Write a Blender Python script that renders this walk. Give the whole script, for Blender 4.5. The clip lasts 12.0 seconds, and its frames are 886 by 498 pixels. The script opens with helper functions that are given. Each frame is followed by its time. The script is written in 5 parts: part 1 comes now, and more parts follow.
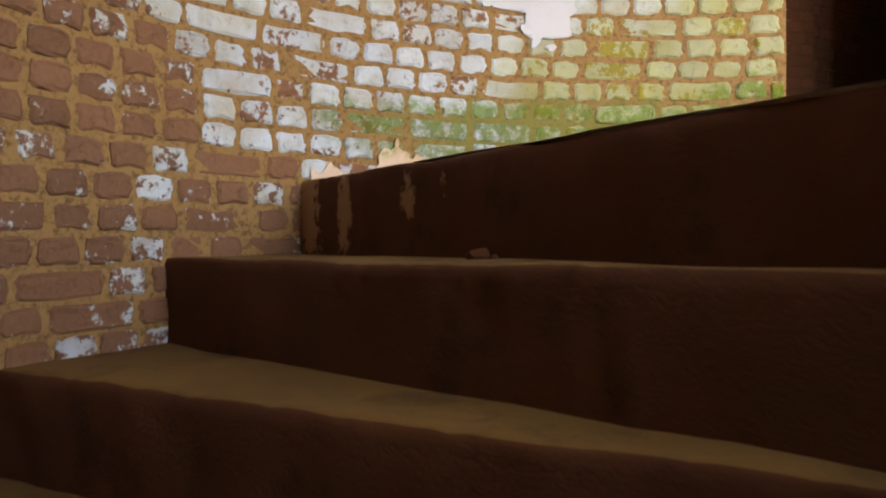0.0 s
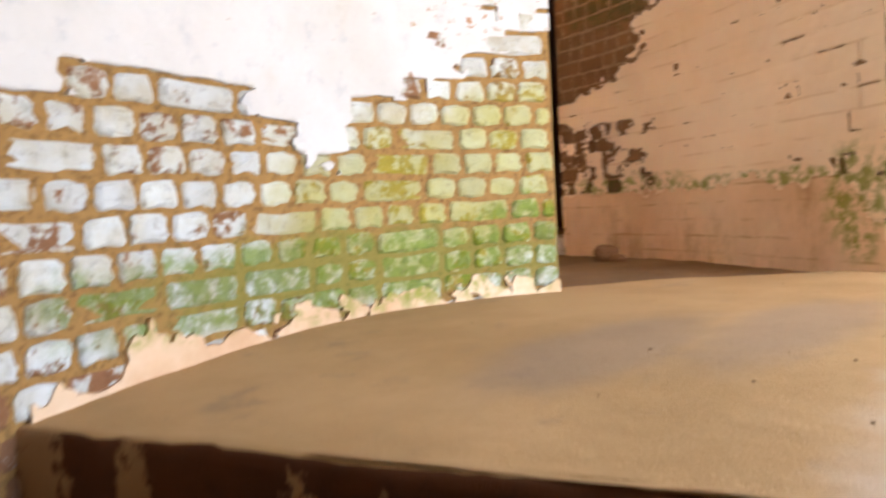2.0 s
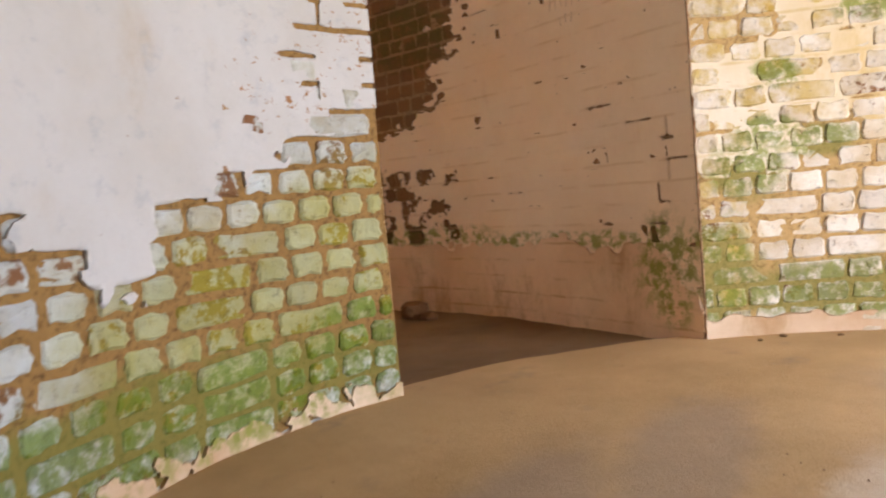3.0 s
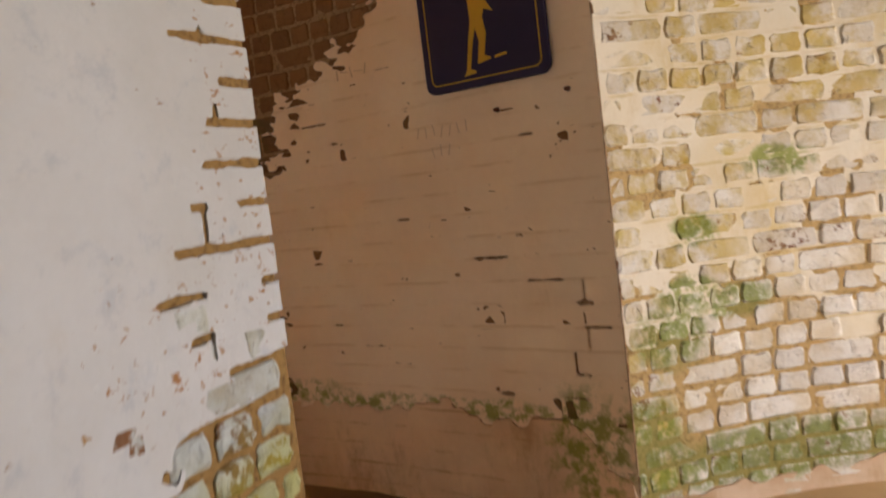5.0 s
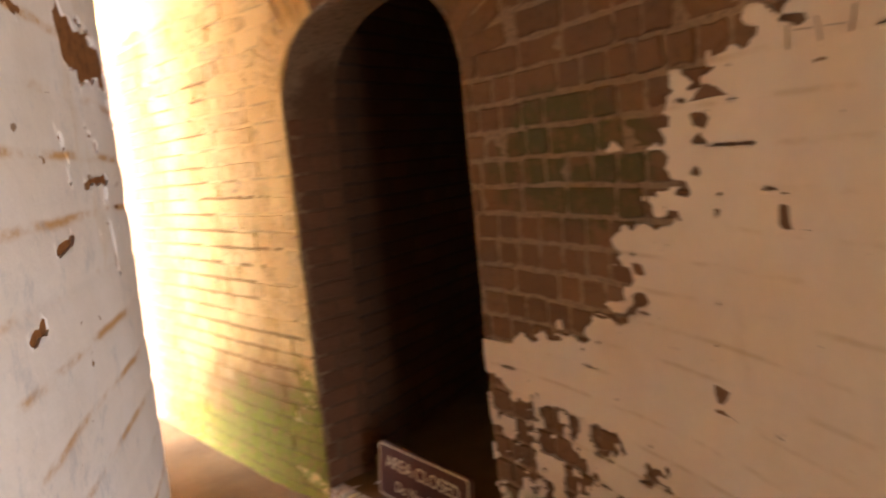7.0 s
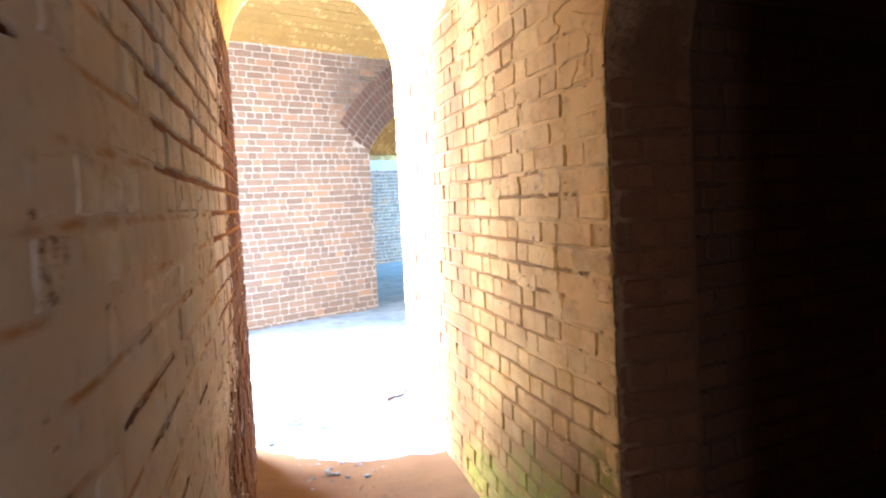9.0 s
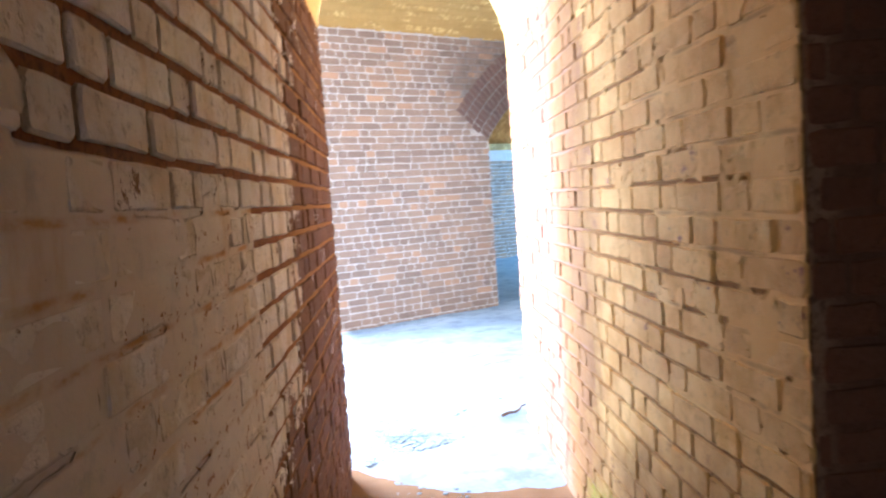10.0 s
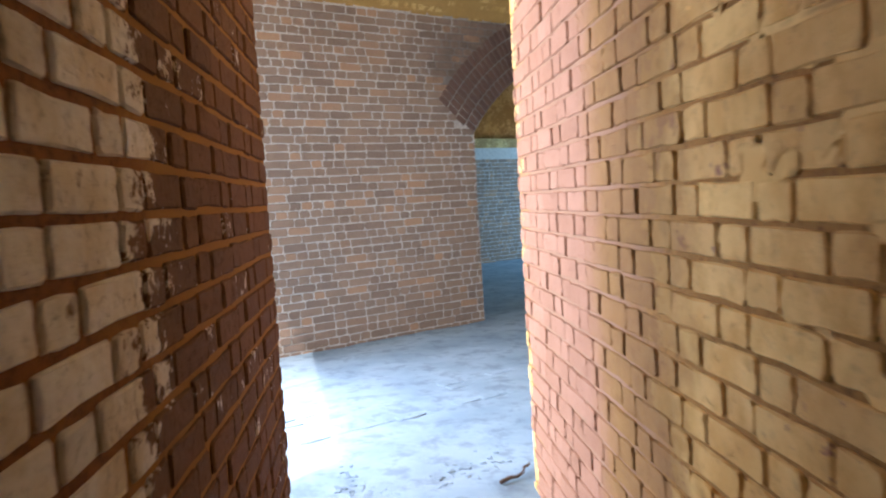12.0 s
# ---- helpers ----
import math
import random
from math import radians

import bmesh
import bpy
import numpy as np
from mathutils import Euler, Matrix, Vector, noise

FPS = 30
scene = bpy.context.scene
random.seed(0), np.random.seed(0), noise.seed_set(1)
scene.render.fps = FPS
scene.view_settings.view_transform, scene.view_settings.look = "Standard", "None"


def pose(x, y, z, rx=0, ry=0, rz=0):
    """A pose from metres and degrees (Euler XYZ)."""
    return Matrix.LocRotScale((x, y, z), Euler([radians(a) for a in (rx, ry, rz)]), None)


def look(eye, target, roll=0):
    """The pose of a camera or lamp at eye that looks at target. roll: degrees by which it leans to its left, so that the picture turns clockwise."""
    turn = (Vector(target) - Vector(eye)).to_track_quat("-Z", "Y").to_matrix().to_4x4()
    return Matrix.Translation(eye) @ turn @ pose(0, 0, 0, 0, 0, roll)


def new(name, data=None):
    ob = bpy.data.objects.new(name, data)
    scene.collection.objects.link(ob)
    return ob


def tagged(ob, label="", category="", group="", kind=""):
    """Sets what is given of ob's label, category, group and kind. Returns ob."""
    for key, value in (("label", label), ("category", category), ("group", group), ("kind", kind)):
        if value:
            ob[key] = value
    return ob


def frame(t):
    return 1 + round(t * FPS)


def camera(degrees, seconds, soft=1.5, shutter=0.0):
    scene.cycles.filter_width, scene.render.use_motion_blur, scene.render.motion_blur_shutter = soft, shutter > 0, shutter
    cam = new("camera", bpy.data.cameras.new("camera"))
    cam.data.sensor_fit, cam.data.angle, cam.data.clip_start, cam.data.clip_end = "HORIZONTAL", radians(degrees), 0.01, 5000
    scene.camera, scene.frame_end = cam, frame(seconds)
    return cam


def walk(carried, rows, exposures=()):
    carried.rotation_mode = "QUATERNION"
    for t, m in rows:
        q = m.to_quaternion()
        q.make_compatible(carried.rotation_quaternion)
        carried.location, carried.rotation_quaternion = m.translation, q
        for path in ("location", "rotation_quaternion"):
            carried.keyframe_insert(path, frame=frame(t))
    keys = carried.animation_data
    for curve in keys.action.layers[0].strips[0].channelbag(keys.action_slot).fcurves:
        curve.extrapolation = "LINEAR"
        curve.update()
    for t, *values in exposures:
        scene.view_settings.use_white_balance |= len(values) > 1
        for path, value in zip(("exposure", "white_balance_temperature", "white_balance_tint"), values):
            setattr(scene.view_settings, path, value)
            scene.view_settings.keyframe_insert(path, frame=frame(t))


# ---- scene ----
cam = camera(62.0, 12.0, soft=2.0, shutter=0.5)
METRES, EYE, TILT, LEAN, TURN = 7.0, -0.25, 0.0, 0.0, -9.8
ROWS = [
    (0.0, 0.0, 0.0, 0.0, -0.01, -0.71, 0.44),
    (0.5, -0.0199, 0.0203, 0.0159, -5.03, -1.35, 1.49),
    (1.0, -0.0402, 0.0396, 0.042, -16.91, -1.08, 4.24),
    (1.5, -0.0483, 0.0717, 0.0573, -23.74, -2.32, 2.49),
    (2.0, -0.065, 0.0985, 0.0773, -32.09, -3.03, 2.99),
    (2.5, -0.0695, 0.1246, 0.1021, -44.52, -2.82, 4.42),
    (3.0, -0.0597, 0.1531, 0.1216, -50.97, -4.23, 5.01),
    (3.5, -0.0559, 0.1859, 0.1359, -60.01, -5.47, 5.69),
    (5.5, 0.0333, 0.2831, 0.2226, -73.3, -4.73, 7.06),
    (6.0, 0.0984, 0.2989, 0.2346, -58.33, -7.05, 4.8),
    (6.5, 0.1515, 0.3131, 0.2415, -47.1, -6.7, 4.78),
    (7.0, 0.1982, 0.322, 0.2497, -30.75, -7.5, 5.58),
    (7.5, 0.2255, 0.3396, 0.2455, -16.66, -7.19, 1.84),
    (9.5, 0.2746, 0.5141, 0.2326, 1.2, -3.48, 4.34),
    (10.0, 0.2778, 0.5512, 0.2325, 7.14, -3.9, 3.9),
    (10.5, 0.2777, 0.5683, 0.233, 10.94, -5.14, 1.73),
    (11.0, 0.2669, 0.5935, 0.2342, 3.84, -4.55, 2.65),
    (11.5, 0.2611, 0.6448, 0.2315, 3.11, -3.89, 4.05),
    (12.0, 0.2556, 0.7044, 0.2325, 5.4, -3.94, 3.51),
]
walk(cam, [(t, pose(0, 0, EYE, TILT, LEAN, TURN) @ pose(METRES * x, METRES * y, METRES * z, 90 + pitch, roll, yaw)) for t, x, y, z, yaw, pitch, roll in ROWS],
     [(0.0, 3.0, 6600, 19), (0.7, 3.3, 6600, 19), (1.5, 3.45, 6500, 18), (2.5, 3.2, 6500, 18), (3.0, 2.65, 6600, 20), (3.5, 2.38, 6700, 20), (5.5, 2.08, 7000, 20), (6.0, 2.2, 7000, 20), (6.5, 2.6, 6700, 18), (7.0, 2.7, 6700, 20), (7.5, 2.25, 6800, 24), (9.5, 1.6, 5700, 23), (10.5, 0.9, 5500, 24), (11.0, 0.65, 5500, 24), (12.0, -0.15, 6100, 21)])

# ---- world, sun and openings ----
SUN = Vector((-0.257, -0.336, 0.47)).normalized()
world = bpy.data.worlds.new("sky")
scene.world = world
world.use_nodes = True
sky = world.node_tree.nodes.new("ShaderNodeTexSky")
sky.sky_type, sky.sun_disc = "NISHITA", False
sky.sun_elevation, sky.sun_rotation = math.asin(SUN.z), math.atan2(SUN.x, SUN.y)
world.node_tree.links.new(sky.outputs[0], world.node_tree.nodes["Background"].inputs["Color"])
world.node_tree.nodes["Background"].inputs["Strength"].default_value = 0.15
sun = new("sun", bpy.data.lights.new("sun", "SUN"))
sun.data.energy, sun.data.angle, sun.data.color = 5.0, radians(0.5), (1.0, 0.93, 0.82)
sun.matrix_world = look((0, 0, 30), Vector((0, 0, 30)) - SUN)


def sky_lamp(name, eye, target, w, h, watts, colour):
    """Daylight in an opening."""
    ob = new(name, bpy.data.lights.new(name, "AREA"))
    ob.data.shape, ob.data.size, ob.data.size_y, ob.data.energy, ob.data.color = "RECTANGLE", w, h, watts, colour
    ob.matrix_world = look(eye, target)
    return ob


sky_lamp("daylight_stairs", (2.05, -0.95, 0.86), (2.5, 1.6, 0.8), 1.5, 1.6, 18, (0.89, 0.95, 1.0))
sky_lamp("daylight_gallery", (0.06, 9.33, 1.5), (2.9, 7.0, 1.1), 2.7, 2.8, 650, (0.85, 0.92, 1.0))
# Blue lamp added inside the casemate to brighten it; the open end is unseen.
sky_lamp("added_casemate_daylight", (8.9, 19.4, 1.6), (4.0, 16.5, 1.0), 4.0, 2.6, 260, (0.34, 0.68, 1.0))

# ---- plan ----
O = Vector((0.927, 0.657, 0.0))     # centre of the round stairwell
R = 1.893                          # its radius
TOP = 3.3                          # height of walls over the landing
LAND = -0.065
RISER = 0.225
STEP = 13.2
EDGE = 120.6                       # direction of the landing's edge from O
STEPS = 9


def on_circle(a, r=R):
    return (O.x + r * math.cos(radians(a)), O.y + r * math.sin(radians(a)))


class Line:
    """A plan line that is walked by its length; side +1: the seen face looks to the left of it."""

    def __init__(self, pts, side):
        self.p = np.array(pts, float)
        d = np.diff(self.p, axis=0)
        self.s = np.concatenate([[0], np.cumsum(np.hypot(d[:, 0], d[:, 1]))])
        self.side = side
        self.length = float(self.s[-1])

    def at(self, s):
        return (float(np.interp(s, self.s, self.p[:, 0])), float(np.interp(s, self.s, self.p[:, 1])))

    def normal(self, s):
        a, b = self.at(max(0, s - 0.06)), self.at(min(self.length, s + 0.06))
        dx, dy = b[0] - a[0], b[1] - a[1]
        n = math.hypot(dx, dy)
        return (-dy / n * self.side, dx / n * self.side)

    def place(self, s, z, out=0.0):
        (x, y), (nx, ny) = self.at(s), self.normal(s)
        return (x + nx * out, y + ny * out, z)

    def near(self, x, y):
        """The length along the line nearest to a point."""
        t = np.linspace(0, self.length, 800)
        px, py = np.interp(t, self.s, self.p[:, 0]), np.interp(t, self.s, self.p[:, 1])
        return float(t[np.argmin((px - x) ** 2 + (py - y) ** 2)])


def arc(a0, a1, r=R, n=60):
    return [on_circle(a0 + (a1 - a0) * i / n, r) for i in range(n + 1)]


def smooth(pts, n=14):
    """A Catmull-Rom line through plan points."""
    out = []
    q = [pts[0]] + list(pts) + [pts[-1]]
    for i in range(1, len(q) - 2):
        for k in range(n):
            t = k / n
            out.append(tuple(0.5 * (2 * q[i][c] + (q[i + 1][c] - q[i - 1][c]) * t
                       + (2 * q[i - 1][c] - 5 * q[i][c] + 4 * q[i + 1][c] - q[i + 2][c]) * t * t
                       + (3 * q[i][c] - q[i - 1][c] - 3 * q[i + 1][c] + q[i + 2][c]) * t ** 3) for c in (0, 1)))
    out.append(pts[-1])
    return out


A_END, C_END = 67.0, 31.0
LINE_A = Line(arc(A_END, 262), +1)                        # white curved wall beside the stairs
LINE_C = Line(arc(C_END, -28), -1)                        # yellowed curved wall
LINE_B = Line(smooth([(2.548, 1.628), (2.77, 2.06), (2.96, 2.44), (3.10, 2.75), (3.19, 3.02), (3.27, 3.35), (3.315, 3.69), (3.315, 4.2),
                      (3.30, 4.79), (3.265, 5.3), (3.25, 6.0), (3.24, 7.0), (3.225, 7.95)]), +1)
LINE_L = Line(smooth([on_circle(A_END, R + 0.035), (1.745, 2.575), (1.85, 2.74), (1.94, 2.91), (2.03, 3.08), (2.11, 3.235), (2.175, 3.40), (2.205, 3.65), (2.205, 4.0), (2.205, 5.0), (2.20, 6.2), (2.18, 7.22)]), -1)
U = Vector((0.85, 0.527, 0)).normalized()                 # the way along the gallery
V = Vector((-U.y, U.x, 0))                                # across it, away from the passage
PIER0 = Vector((1.83, 11.60, 0))


def gal(u, v, z=0.0):
    """A place in the gallery: u along it and v behind the pier's front, from the pier's near corner."""
    p = PIER0 + U * u + V * v
    return (p.x, p.y, z)


# ---- helpers of this scene ----
def part(name, bm, material, parent=None, label="", smooth_it=False):
    me = bpy.data.meshes.new(name)
    bm.normal_update()
    bm.to_mesh(me)
    bm.free()
    return part_of(name, me, material, parent, label, smooth_it)


def part_of(name, me, material, parent=None, label="", smooth_it=False):
    me.materials.append(material)
    if smooth_it:
        me.polygons.foreach_set("use_smooth", [True] * len(me.polygons))
    ob = new(name, me)
    if parent:
        ob.parent = parent
    if label:
        tagged(ob, label)
    return ob


def mesh_part(name, verts, faces, material, parent=None, label="", smooth_it=False):
    me = bpy.data.meshes.new(name)
    me.from_pydata(verts, [], faces)
    me.update()
    return part_of(name, me, material, parent, label, smooth_it)


def box_bm(bm, lo, hi, m=Matrix(), bevel=0.0):
    g = bmesh.ops.create_cube(bm, size=1.0)
    size = [hi[i] - lo[i] for i in range(3)]
    mid = [(hi[i] + lo[i]) / 2 for i in range(3)]
    bmesh.ops.transform(bm, matrix=m @ Matrix.Translation(mid) @ Matrix.Diagonal((*size, 1)), verts=g["verts"])
    if bevel:
        es = list({e for v in g["verts"] for e in v.link_edges})
        bmesh.ops.bevel(bm, geom=es, offset=bevel, segments=2, affect="EDGES", profile=0.6)


def nz(x, y, z=0.0):
    return noise.noise(Vector((x, y, z)))


def shell(name, line, z0, z1, thick, material, opening=None, step=0.08, label=""):
    """A wall of some thickness behind a plan line. opening: (s0, s1, top(s)), through the wall from z0 up."""
    cuts = list(np.linspace(0, line.length, max(2, int(line.length / step))))
    if opening:
        s0, s1, top = opening
        cuts = [c for c in cuts if c < s0 - 0.01 or c > s1 + 0.01] + list(np.linspace(s0, s1, 29))
        cuts.sort()
    verts, faces = [], []

    def quad(a, b, c, d):
        n = len(verts)
        verts.extend((a, b, c, d))
        faces.append((n, n + 1, n + 2, n + 3))

    for a, b in zip(cuts[:-1], cuts[1:]):
        inside = opening and a >= opening[0] - 1e-6 and b <= opening[1] + 1e-6
        za, zb = (opening[2](a), opening[2](b)) if inside else (z0, z0)
        fa, fb, ga, gb = line.place(a, za), line.place(b, zb), line.place(a, za, -thick), line.place(b, zb, -thick)
        ta, tb, ua, ub = line.place(a, z1), line.place(b, z1), line.place(a, z1, -thick), line.place(b, z1, -thick)
        quad(fa, fb, tb, ta)
        quad(gb, ga, ua, ub)
        quad(ta, tb, ub, ua)
        quad(fa, ga, gb, fb)
    ends = [(0.0, 1), (line.length, 1)]
    if opening:
        ends += [(opening[0], 0), (opening[1], 0)]
    for s, full in ends:
        zt = z1 if full else opening[2](s)
        quad(line.place(s, z0), line.place(s, z0, -thick), line.place(s, zt, -thick), line.place(s, zt))
    bm = bmesh.new()
    vs = [bm.verts.new(v) for v in verts]
    for f in faces:
        try:
            bm.faces.new([vs[i] for i in f])
        except ValueError:
            pass
    bmesh.ops.remove_doubles(bm, verts=bm.verts, dist=0.0005)
    bmesh.ops.recalc_face_normals(bm, faces=bm.faces)
    return tagged(part(name, bm, material), label, "wall", kind="structure")


# ---- bricks ----


def brick_shape(w, h, seed, worn):
    """Vertices and faces of one brick: x along, z up, y out of the wall; its seen face lies at about y = 0."""
    g = random.Random(seed)
    c = min(w, h) * (0.10 + 0.14 * worn)
    ring = []
    for sx, sz in ((1, 1), (-1, 1), (-1, -1), (1, -1)):
        ex, ez = sx * w / 2, sz * h / 2
        two = [(ex, ez - sz * c), (ex - sx * c, ez)]
        if sx * sz < 0:
            two.reverse()
        ring += [two[0], ((ex - sx * c * 0.28), (ez - sz * c * 0.28)), two[1]]
        ring.append((0.0, ez) if sx * sz > 0 else (ex, 0.0))
    j = 0.0012 + 0.0035 * worn
    ring = [(x + g.uniform(-j, j), z + g.uniform(-j, j)) for x, z in ring]
    n = len(ring)
    verts, faces = [], []
    for k, (inset, y) in enumerate(((0.0, -0.035), (0.0, -0.005), (0.0022 + 0.0075 * worn, 0.0))):
        for x, z in ring:
            f = 1 - inset / max(0.02, math.hypot(x, z))
            verts.append((x * f, y + g.uniform(-1, 1) * 0.0012 * (1 + worn) * (k > 0), z * f))
    for k in (0, 1):
        for i in range(n):
            a, b = k * n + i, k * n + (i + 1) % n
            faces.append((a, b, b + n, a + n))
    faces.append(tuple(range(2 * n, 3 * n)))
    return verts, faces


def lay(parent, line, z0, z1, material, course=0.08, joint=0.013, upright=None, head=0.118, bond="mixed", worn=0.5, skip=None,
        own=None, most=300, seed=1, out=0.006, name="brick", s0=0.0, s1=None):
    """Courses of single bricks on a plan line. skip(s, z, w): no brick there. own(s, z): bricks that are parts of their own."""
    g = random.Random(seed)
    s1 = line.length if s1 is None else s1
    upright = upright or joint
    shapes = {}
    for kind, w in (("h", head), ("s", head * 2), ("q", head * 0.62)):
        for v in range(6):
            verts, faces = brick_shape(w - upright, course - joint, seed * 100 + v + ord(kind[0]), worn)
            me = bpy.data.meshes.new(name)
            me.from_pydata(verts, [], faces)
            me.update()
            me.materials.append(material)
            shapes[kind, v] = (me, np.array(verts), faces)
    rest_v, rest_f, count, base = [], [], 0, 0
    rows = int((z1 - z0) / course)
    singles = []
    for r in range(rows):
        z = z0 + (r + 0.5) * course
        s = s0 - g.uniform(0, head)
        turn = r % 2 == 0
        while s < s1 - 0.02:
            if bond == "heads":
                kind = "s" if g.random() < 0.16 else "h"
            elif bond == "flemish":
                turn = not turn
                kind = "s" if turn else "h"
            elif bond == "english":
                kind = ("s" if r % 3 else "h") if g.random() < 0.85 else ("h" if r % 3 else "s")
            else:
                kind = "s" if g.random() < 0.45 else "h"
            w = {"h": head, "s": 2 * head, "q": 0.62 * head}[kind]
            mid = s + w / 2
            lo, hi = s, s + w
            s += w
            if lo < s0 - 0.004 or hi > s1 + 0.004:
                if hi > s1 + 0.004 and s1 - lo > 0.03:
                    kind, w = "q", s1 - lo
                    mid = lo + w / 2
                elif lo < s0 - 0.004 and hi - s0 > 0.03:
                    kind, w = "q", hi - s0
                    mid = s0 + w / 2
                else:
                    continue
            if skip and skip(mid, z, w):
                continue
            v = g.randrange(6)
            fit = (w if kind == "q" else {"h": head, "s": 2 * head}[kind]) - upright
            full = {"h": head, "s": 2 * head, "q": 0.62 * head}[kind] - upright
            nx, ny = line.normal(mid)
            x, y, _ = line.place(mid, z, out + g.uniform(-0.002, 0.0025) * (1 + worn))
            m = Matrix(((ny, nx, 0, x), (-nx, ny, 0, y), (0, 0, 1, z + g.uniform(-0.002, 0.002)), (0, 0, 0, 1))) \
                @ pose(0, 0, 0, g.uniform(-0.8, 0.8), g.uniform(-0.9, 0.9) * (0.4 + worn), g.uniform(-1, 1)) @ Matrix.Diagonal((fit / full, 1, 1, 1))
            if own and own(mid, z):
                singles.append((kind, v, m))
            else:
                a = shapes[kind, v][1] @ np.array(m.to_3x3()).T + np.array(m.translation)
                rest_v.append(a)
                rest_f += [tuple(i + base for i in f) for f in shapes[kind, v][2]]
                base += len(a)
    for i, (kind, v, m) in enumerate(singles):
        if i < most:
            ob = new(name, shapes[kind, v][0])
            ob.parent = parent
            ob.matrix_local = m
        else:
            a = shapes[kind, v][1] @ np.array(m.to_3x3()).T + np.array(m.translation)
            rest_v.append(a)
            rest_f += [tuple(i2 + base for i2 in f) for f in shapes[kind, v][2]]
            base += len(a)
    if rest_v:
        me = bpy.data.meshes.new("brickwork")
        me.from_pydata(np.concatenate(rest_v).tolist(), [], rest_f)
        me.update()
        ob = part_of("brickwork", me, material, parent)
        tagged(ob, kind="stuff")


def skin(name, parent, line, s0, s1, z0, z1, field, material, cell=0.016, out=0.010, thick=0.009, bump=0.002, label="", groove=0.0, base_z=-0.06):
    """A coat of plaster on a plan line, where field(s, z) > 0, with a broken edge."""
    ns, nzz = max(2, int((s1 - s0) / cell)), max(2, int((z1 - z0) / cell))
    S, Z = np.linspace(s0, s1, ns + 1), np.linspace(z0, z1, nzz + 1)
    F = np.array([[field(s, z) for z in Z] for s in S])
    normals = [line.normal(s) for s in S]
    base = [line.at(s) for s in S]
    verts, faces, index = [], [], {}

    def add(fs, fz, back):
        i = min(ns - 1, int(fs))
        t = fs - i
        x, y = base[i][0] * (1 - t) + base[i + 1][0] * t, base[i][1] * (1 - t) + base[i + 1][1] * t
        nx, ny = normals[i][0] * (1 - t) + normals[i + 1][0] * t, normals[i][1] * (1 - t) + normals[i + 1][1] * t
        z = z0 + (z1 - z0) * fz / nzz
        o = out - thick if back else out + bump * (nz(x * 5 + y * 4, z * 5) + 0.5 * nz(x * 17 + y * 13, z * 16))
        if groove and not back:
            j = abs((z - base_z) / 0.08 - round((z - base_z) / 0.08)) * 0.08
            o -= groove * math.exp(-(j / 0.011) ** 2) * (0.6 + 0.8 * nz(x * 3 + y * 2, z * 9, 2))
        verts.append((x + nx * o, y + ny * o, z))
        return len(verts) - 1

    def vert(key, fs, fz, back=False):
        k = (key, back)
        if k not in index:
            index[k] = add(fs, fz, back)
        return index[k]

    for i in range(ns):
        for k in range(nzz):
            cor = ((i, k), (i + 1, k), (i + 1, k + 1), (i, k + 1))
            f = [F[c] for c in cor]
            if max(f) <= 0:
                continue
            poly, cross = [], []
            for a in range(4):
                b = (a + 1) % 4
                if f[a] > 0:
                    poly.append(vert(cor[a], *cor[a]))
                if (f[a] > 0) != (f[b] > 0):
                    t = f[a] / (f[a] - f[b])
                    fs = cor[a][0] + (cor[b][0] - cor[a][0]) * t
                    fz = cor[a][1] + (cor[b][1] - cor[a][1]) * t
                    key = (min(cor[a], cor[b]), max(cor[a], cor[b]))
                    poly.append(vert(key, fs, fz))
                    cross.append((poly[-1], vert(key, fs, fz, True)))
            if len(poly) > 2:
                faces.append(tuple(poly))
            if len(cross) == 2:
                (p, pb), (q, qb) = cross
                faces.append((p, q, qb, pb))
    ob = mesh_part(name, verts, faces, material, parent, label, True)
    return ob


